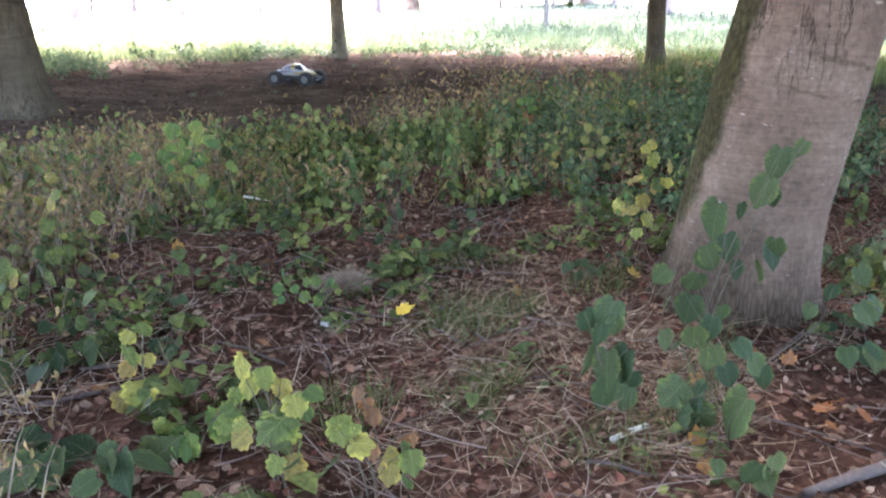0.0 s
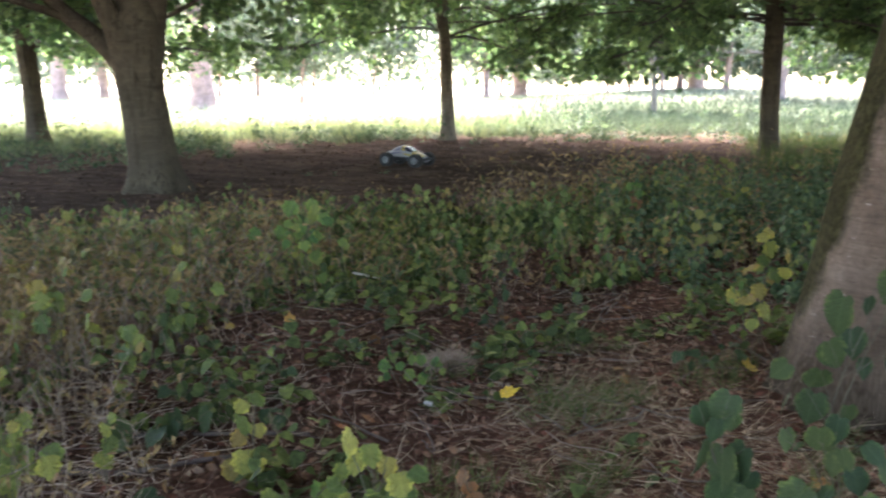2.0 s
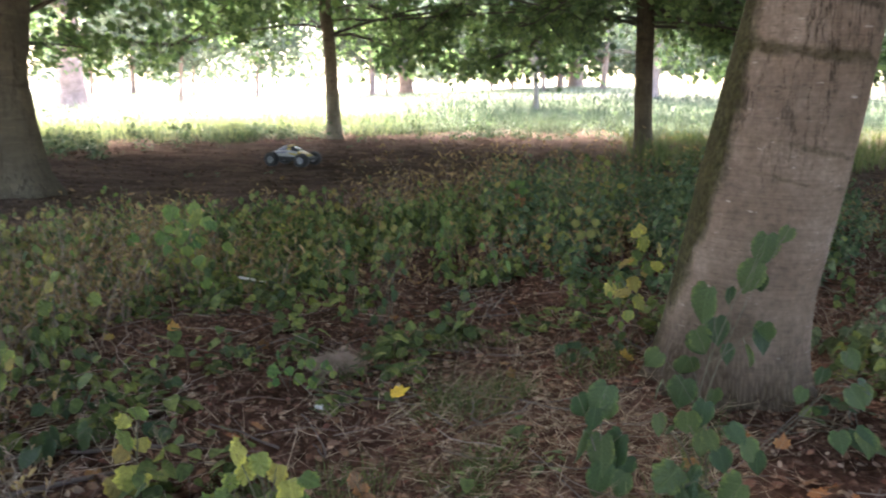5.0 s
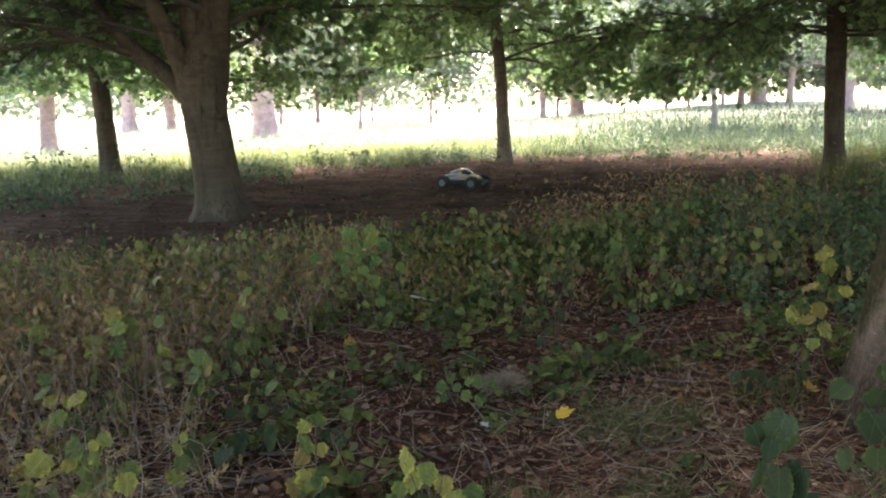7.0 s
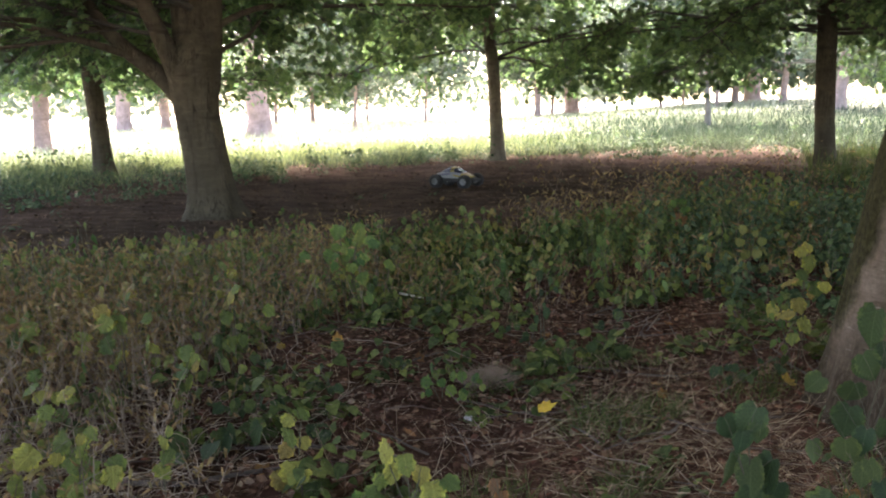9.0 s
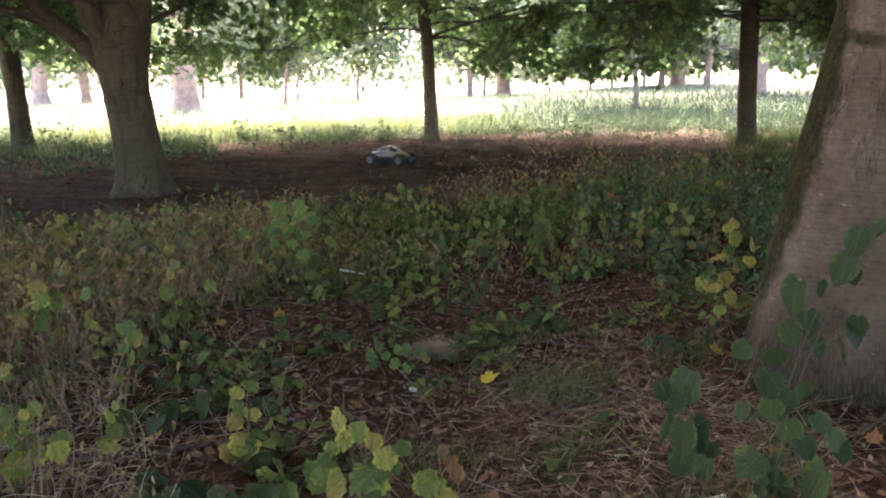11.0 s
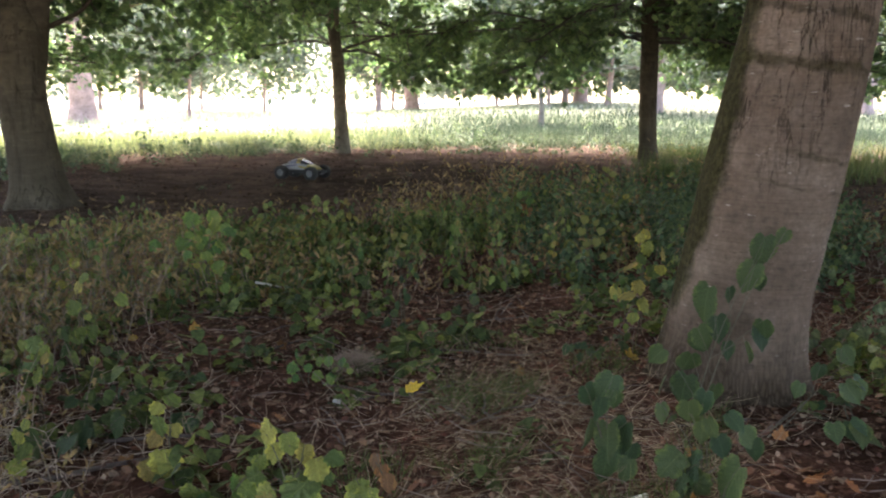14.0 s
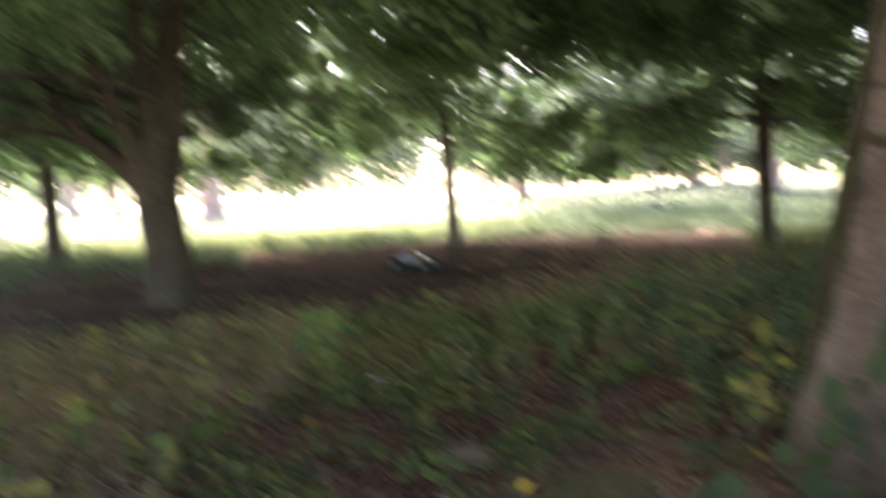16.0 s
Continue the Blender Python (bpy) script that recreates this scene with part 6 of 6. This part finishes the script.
M_GOLD = leaf_material("golden_leaf", [(0.5, 0.32, 0.04), (0.6, 0.42, 0.06)], 0.2, 0.55, True)
M_ORANGE_ONE = leaf_material("orange_leaf", [(0.2, 0.075, 0.03), (0.25, 0.115, 0.05), (0.15, 0.07, 0.045)], 0.12, 0.7, True)
M_BROWN_ONE = leaf_material("brown_leaf", [(0.07, 0.04, 0.03), (0.13, 0.075, 0.052), (0.19, 0.12, 0.085), (0.1, 0.05, 0.04)], 0.08, 0.8, True)
LEAF_FALLEN = lobed([(0.1, 0.0), (0.36, 0.04), (0.31, 0.17), (0.5, 0.32), (0.37, 0.43), (0.42, 0.64), (0.24, 0.62), (0.13, 0.78), (0.0, 1.0)], -0.5)
M_FADED = leaf_material("faded_gold_leaf", [(0.26, 0.17, 0.04), (0.34, 0.24, 0.07), (0.24, 0.12, 0.035)], 0.2, 0.6, True)
GOLD = arrays_mesh("fallen_leaf", *LEAF_FALLEN, M_GOLD)
FADED = arrays_mesh("fallen_leaf", *LEAF_FALLEN, M_FADED)
ORANGE = arrays_mesh("fallen_leaf", *LEAF_FALLEN, M_ORANGE_ONE)
BROWN = arrays_mesh("fallen_leaf", *lobed([(0.2, 0.02), (0.4, 0.2), (0.3, 0.4), (0.42, 0.6), (0.2, 0.8), (0.0, 1.0)], -0.35), M_BROWN_ONE)
fallen_leaf(-0.32, 3.27, 0.095, GOLD, "bright golden yellow maple leaf lying on dry straw", turn=-75, tip=12, lift=0.06).rotation_euler[1] += 0.5
fallen_leaf(-1.64, 3.9, 0.07, FADED, "yellow fading leaf caught on a weed", turn=20, tip=70, lift=0.07)
fallen_leaf(-2.0, 3.9, 0.07, FADED, "dull gold leaf on the litter", turn=80, tip=20)
fallen_leaf(0.79, 3.95, 0.09, FADED, "faded gold leaf beside the trunk", turn=140, tip=50, lift=0.04)
fallen_leaf(0.84, 2.36, 0.07, FADED, "small orange-yellow leaf by the lime sucker", turn=10, tip=60, lift=0.03)
for x, y in [(1.3, 2.71), (1.37, 2.74), (1.46, 2.63), (-0.2, 2.3), (0.57, 3.18), (-0.78, 2.9), (-0.85, 2.8), (1.3, 3.05), (1.7, 2.9), (-0.16, 2.42)]:
    fallen_leaf(x, y, gs.uniform(0.055, 0.085), ORANGE, "curled orange-brown fallen maple leaf on the soil", turn=gs.uniform(0, 360), tip=gs.uniform(5, 35), lift=0.02)
xs, ys = zone_points(gs, 110, -45, 36, 1.8, 4.6, lambda x, y, b, r: clear_of_trunks(x, y))
for x, y in zip(xs, ys):
    fallen_leaf(x, y, gs.uniform(0.035, 0.07), BROWN, "curled dry brown fallen leaf", turn=gs.uniform(0, 360), tip=gs.uniform(-10, 30), lift=0.02)


def pale_stone():
    bm = bmesh.new()
    bmesh.ops.create_icosphere(bm, subdivisions=2, radius=0.024)
    for v in bm.verts:
        v.co = Vector((v.co.x * 1.25, v.co.y * 0.8, v.co.z * 0.45)) * (1 + 0.25 * noise.noise(v.co * 60))
    me = bpy.data.meshes.new("pale_stone")
    bm.to_mesh(me)
    bm.free()
    me.materials.append(plain("pale_flint", (0.42, 0.41, 0.42), 0.7, vary=0.15, scale=80))
    ob = tagged(new("pale_stone", me), "small pale grey stone lying on the litter", "stone")
    ob.location = on_ground(-0.612, 3.165, 0.03)


pale_stone()


def dry_tuft():
    """A low mound of fine pale dead grass."""
    gen = np.random.default_rng(720)
    n = 1500
    a, q = gen.uniform(0, 6.28, n), np.sqrt(gen.uniform(0, 1, n))
    x, y = 0.12 * q * np.sin(a) * (1 + 0.3 * np.sin(3 * a)), 0.07 * q * np.cos(a)
    pos = np.stack([x, y, 0.01 + 0.085 * (1 - q ** 2) * gen.uniform(0.6, 1.0, n)], 1)
    along = np.stack([np.sin(a) + gen.normal(0, 0.8, n), np.cos(a) + gen.normal(0, 0.8, n), gen.normal(0.15, 0.4, n)], 1)
    length = gen.uniform(0.03, 0.09, n)
    v, f = scatter(BLADE, pos, along, gen.normal(0, 1, (n, 3)) + np.array([0, 0, 1.0]), length, 0.0019 / 0.02 / length)
    ob = tagged(new("dry_grass_tuft", arrays_mesh("dry_grass_tuft", v, f, straw_material("bleached_straw", [(0.2, 0.13, 0.095), (0.31, 0.22, 0.165), (0.25, 0.17, 0.128)]))), "low mound of fine bleached dead grass", "grass tuft")
    ob.location = on_ground(-0.67, 3.68, 0.0)


dry_tuft()


def grass_tufts():
    """Tufts of thin green grass on the clearing floor, each a thing of its own."""
    gen = np.random.default_rng(730)
    for x, y in ((-0.06, 3.4), (0.08, 3.3), (0.16, 2.76), (-0.05, 3.18), (0.2, 3.5), (0.05, 2.6), (-0.62, 2.35)):
        n = 150
        a, q = gen.uniform(0, 6.28, n), np.sqrt(gen.uniform(0, 1, n)) * gen.uniform(0.07, 0.12)
        pos = np.stack([q * np.sin(a) * 1.3, q * np.cos(a), np.zeros(n)], 1)
        along = np.stack([gen.normal(0, 0.5, n) + np.sin(a) * 0.5, gen.normal(0, 0.5, n) + np.cos(a) * 0.4, np.full(n, 0.8)], 1)
        length = gen.uniform(0.05, 0.15, n)
        v, f = scatter(BLADE, pos, along, gen.normal(0, 1, (n, 3)) + np.array([0, 0, 0.6]), length, gen.uniform(0.0025, 0.0045, n) / 0.02 / length)
        ob = tagged(new("grass_tuft", arrays_mesh("grass_tuft", v, f, M_GRASS)), "tuft of thin dark green grass on trampled straw", "grass tuft", "grass tufts")
        ob.location = on_ground(x, y, -0.005)


grass_tufts()


# ---- the model truck on the bare strip ----
def model_truck(x, y, heading):
    """A large radio-controlled off-road truck: a low coupe body on four fat knobbly tyres."""
    truck = empty_at("model_truck", x, y, "yellow, white and violet remote-controlled model truck with fat black tyres", "model truck")
    truck.rotation_euler = (0, 0, radians(heading))
    m_yellow = plain("yellow_shell", (0.26, 0.19, 0.03), 0.4, vary=0.06)
    m_white = plain("white_shell", (0.22, 0.215, 0.215), 0.4, vary=0.06)
    m_black = plain("black_plastic", (0.02, 0.02, 0.022), 0.6)
    m_violet = plain("violet_grey_shell", (0.105, 0.1, 0.135), 0.4, vary=0.3, scale=14)
    m_glass = plain("dark_window", (0.03, 0.03, 0.04), 0.15, vary=0.1)
    m_tyre = plain("black_rubber", (0.022, 0.021, 0.02), 0.9, scale=90, bump_by=0.6)
    m_rim = plain("pale_rim", (0.12, 0.12, 0.12), 0.4, vary=0.05)

    def loft(rows, lo=0, hi=None):
        """Cross sections (x, half width, bottom, top, top half width) joined along the truck."""
        bm = bmesh.new()
        rings = []
        for px, hw, zb, zt, tw in rows:
            rings.append([bm.verts.new(c) for c in ((px, -hw, zb), (px, -hw * 1.02, zb + (zt - zb) * 0.45), (px, -tw, zt - 0.01), (px, -tw * 0.6, zt), (px, tw * 0.6, zt), (px, tw, zt - 0.01), (px, hw * 1.02, zb + (zt - zb) * 0.45), (px, hw, zb))])
        for r1, r2 in zip(rings, rings[1:]):
            for i in range(8):
                bm.faces.new((r1[i], r1[(i + 1) % 8], r2[(i + 1) % 8], r2[i]))
        bm.faces.new(rings[0][::-1])
        bm.faces.new(rings[-1])
        bmesh.ops.recalc_face_normals(bm, faces=bm.faces)
        return bm

    def slab(name, size, place, material, label, slant=0.0, lean=0.0):
        """A small bevelled plate; slant tilts it along the truck, lean narrows its upper edge."""
        bm = bmesh.new()
        bmesh.ops.create_cube(bm, size=1)
        bmesh.ops.bevel(bm, geom=bm.edges[:], offset=0.12, segments=1, affect='EDGES')
        for v in bm.verts:
            x, y, z = v.co
            v.co = Vector((x * size[0] * (1 - lean * (z > 0)), y * size[1], z * size[2] + x * slant))
        ob = part(name, bm, material, truck, label, False)
        ob.location = place
        return ob

    part("chassis", loft([(-0.36, 0.07, 0.1, 0.15, 0.06), (0.0, 0.09, 0.09, 0.16, 0.08), (0.36, 0.07, 0.1, 0.15, 0.06)]), m_black, truck, "black chassis pan", False)
    part("body_shell", loft([(-0.31, 0.1, 0.2, 0.238, 0.09), (-0.22, 0.155, 0.175, 0.272, 0.13), (0.0, 0.165, 0.17, 0.288, 0.14), (0.16, 0.155, 0.17, 0.264, 0.13)]), m_white, truck, "white body shell", False)
    part("nose", loft([(0.161, 0.155, 0.17, 0.262, 0.13), (0.26, 0.135, 0.17, 0.23, 0.11), (0.34, 0.085, 0.175, 0.2, 0.06)]), m_yellow, truck, "yellow sloping nose", False)
    part("rear_roof", loft([(-0.3, 0.09, 0.232, 0.248, 0.08), (-0.16, 0.125, 0.262, 0.325, 0.1), (-0.045, 0.13, 0.272, 0.36, 0.1)]), m_violet, truck, "violet-grey striped rear roof", False)
    part("roof", loft([(-0.044, 0.131, 0.272, 0.362, 0.102), (0.03, 0.131, 0.272, 0.354, 0.1)]), m_yellow, truck, "yellow roof band", False)
    part("windscreen", loft([(0.031, 0.128, 0.268, 0.35, 0.098), (0.16, 0.12, 0.257, 0.268, 0.1)]), m_glass, truck, "dark windscreen", False)
    for side in (-1, 1):
        slab("side_window", (0.15, 0.014, 0.055), (0.0, side * 0.124, 0.302), m_glass, "dark side window", 0.0, 0.4)
        slab("side_stripe", (0.24, 0.008, 0.028), (-0.15, side * 0.158, 0.235), m_violet, "violet side stripe", 0.03)
        slab("side_panel", (0.16, 0.008, 0.03), (0.08, side * 0.162, 0.215), m_yellow, "yellow side panel", -0.02)
        slab("roof_stripe", (0.2, 0.022, 0.006), (-0.17, side * 0.05, 0.325), m_white, "white roof stripe", 0.085)
    slab("tail", (0.03, 0.26, 0.045), (-0.325, 0, 0.225), m_white, "white tail panel", -0.01)
    slab("front_bumper", (0.06, 0.24, 0.05), (0.4, 0, 0.13), m_black, "black front bumper", 0.02)
    slab("rear_bumper", (0.05, 0.2, 0.04), (-0.39, 0, 0.13), m_black, "black rear bumper", -0.02)
    k = 30
    prof = [(-0.058, 0.055), (-0.062, 0.085), (-0.05, 0.102), (0.0, 0.106), (0.05, 0.102), (0.062, 0.085), (0.058, 0.055)]
    a = np.arange(k) * 2 * np.pi / k
    v = np.array([(r * (1 + (0.045 if (i + j) % 2 and r > 0.09 else 0)) * np.cos(t), w, r * (1 + (0.045 if (i + j) % 2 and r > 0.09 else 0)) * np.sin(t)) for i, (w, r) in enumerate(prof) for j, t in enumerate(a)])
    i, j = np.meshgrid(np.arange(len(prof) - 1), np.arange(k), indexing="ij")
    j2 = (j + 1) % k
    f = np.stack([i * k + j, i * k + j2, (i + 1) * k + j2, (i + 1) * k + j], -1).reshape(-1, 4)
    tyre = arrays_mesh("tyre", v, f, m_tyre)
    rprof = [(-0.056, 0.001), (-0.03, 0.014), (-0.036, 0.03), (-0.05, 0.05), (-0.058, 0.057), (0.058, 0.057), (0.05, 0.05), (0.036, 0.03), (0.03, 0.014), (0.056, 0.001)]
    v = np.array([(r * np.cos(t), w, r * np.sin(t)) for w, r in rprof for t in a])
    i, j = np.meshgrid(np.arange(len(rprof) - 1), np.arange(k), indexing="ij")
    j2 = (j + 1) % k
    f = np.stack([i * k + j, i * k + j2, (i + 1) * k + j2, (i + 1) * k + j], -1).reshape(-1, 4)
    rim = arrays_mesh("rim", v, f, m_rim, True)
    for px in (-0.29, 0.29):
        for py in (-0.23, 0.23):
            hub = new("wheel")
            hub.parent, hub.location = truck, (px, py, 0.118)
            hub.scale = (1.12, 1.12, 1.12)
            part_mesh("tyre", tyre, hub, "fat black knobbly tyre")
            part_mesh("rim", rim, hub, "pale dished rim")
            arm = part_mesh("axle_arm", arrays_mesh("axle_arm", *tube([(px * 0.9, np.sign(py) * 0.06, 0.125), (px, py * 0.75, 0.11)], [0.014, 0.01], 8), m_black), truck)
            shock = part_mesh("shock_absorber", arrays_mesh("shock_absorber", *tube([(px * 0.85, np.sign(py) * 0.07, 0.2), (px, py * 0.72, 0.12)], [0.012, 0.009], 8), m_rim), truck)


model_truck(-4.0, 13.5, -12)


# ---- a tangle of dead stems in the weeds ----
def dead_stems():
    gen = np.random.default_rng(740)
    rods = []
    for i in range(420):
        x, y = gen.uniform(-2.9, -1.3), gen.uniform(1.75, 3.3)
        a = gen.uniform(0, 6.28)
        pts = curve_points((x, y, float(ground_z(x, y)) - 0.01), (np.sin(a), np.cos(a), gen.uniform(0.15, 0.8)), gen.uniform(0.2, 0.5), 9, 1.6, 0.32, gen)
        pts[:, 2] = np.maximum(pts[:, 2], ground_z(pts[:, 0], pts[:, 1]) + 0.005)
        rods.append(tube(pts, np.linspace(0.0022, 0.001, 9), 4))
    stuff("dead_stems", arrays_mesh("dead_stems", *join(rods), straw_material("bleached_stem", [(0.26, 0.19, 0.145), (0.46, 0.36, 0.28), (0.2, 0.145, 0.11)])), "tangle of bleached arching dead stems among the weeds", "dead stems")


dead_stems()


# ---- cars parked at the far side of the field ----
def parked_car(x, y, turn, paint):
    car = empty_at("parked_car", x, y, "distant parked car beyond the bright field", "car", "cars beyond the field")
    car.rotation_euler = (0, 0, radians(turn))
    m_glass = bpy.data.materials.get("car_glass") or plain("car_glass", (0.03, 0.035, 0.04), 0.1, vary=0.1)
    m_tyre = bpy.data.materials.get("car_tyre") or plain("car_tyre", (0.02, 0.02, 0.02), 0.9)

    def hull(rows):
        bm = bmesh.new()
        rings = [[bm.verts.new(c) for c in ((px, -w, zb), (px, -w * 1.03, (zb + zt) / 2), (px, -w * 0.9, zt), (px, w * 0.9, zt), (px, w * 1.03, (zb + zt) / 2), (px, w, zb))] for px, w, zb, zt in rows]
        for r1, r2 in zip(rings, rings[1:]):
            for i in range(6):
                bm.faces.new((r1[i], r1[(i + 1) % 6], r2[(i + 1) % 6], r2[i]))
        bm.faces.new(rings[0][::-1])
        bm.faces.new(rings[-1])
        bmesh.ops.recalc_face_normals(bm, faces=bm.faces)
        return bm

    part("body", hull([(-2.15, 0.75, 0.35, 0.8), (-1.9, 0.85, 0.25, 0.95), (0.9, 0.88, 0.25, 0.95), (1.9, 0.82, 0.28, 0.8), (2.15, 0.7, 0.35, 0.65)]), paint, car)
    part("cabin", hull([(-1.75, 0.72, 0.94, 1.0), (-1.2, 0.68, 0.94, 1.4), (0.3, 0.68, 0.94, 1.42), (1.05, 0.74, 0.94, 0.98)]), m_glass, car, "dark glazed cabin")
    wheel = arrays_mesh("wheel", *join([tube([(0, -0.1, 0), (0, 0.1, 0)], [0.31, 0.31], 16), tube([(0, -0.101, 0), (0, -0.1, 0)], [0.02, 0.31], 16), tube([(0, 0.1, 0), (0, 0.101, 0)], [0.31, 0.02], 16)]), m_tyre)
    for px in (-1.35, 1.35):
        for py in (-0.78, 0.78):
            part_mesh("wheel", wheel, car, m=Matrix.Translation((px, py, 0.31)))


PAINTS = [plain("blue_car_paint", (0.16, 0.19, 0.28), 0.3, vary=0.05), plain("white_car_paint", (0.6, 0.6, 0.62), 0.3, vary=0.05), plain("silver_car_paint", (0.35, 0.37, 0.42), 0.3, vary=0.05)]
for i, (b, r) in enumerate([(-7.4, 172), (-5.6, 176), (-19.0, 174), (-8.9, 173), (-26.5, 176)]):
    x, y = from_polar(b, r)
    parked_car(x, y, 78 + 9 * i, PAINTS[i % 3])
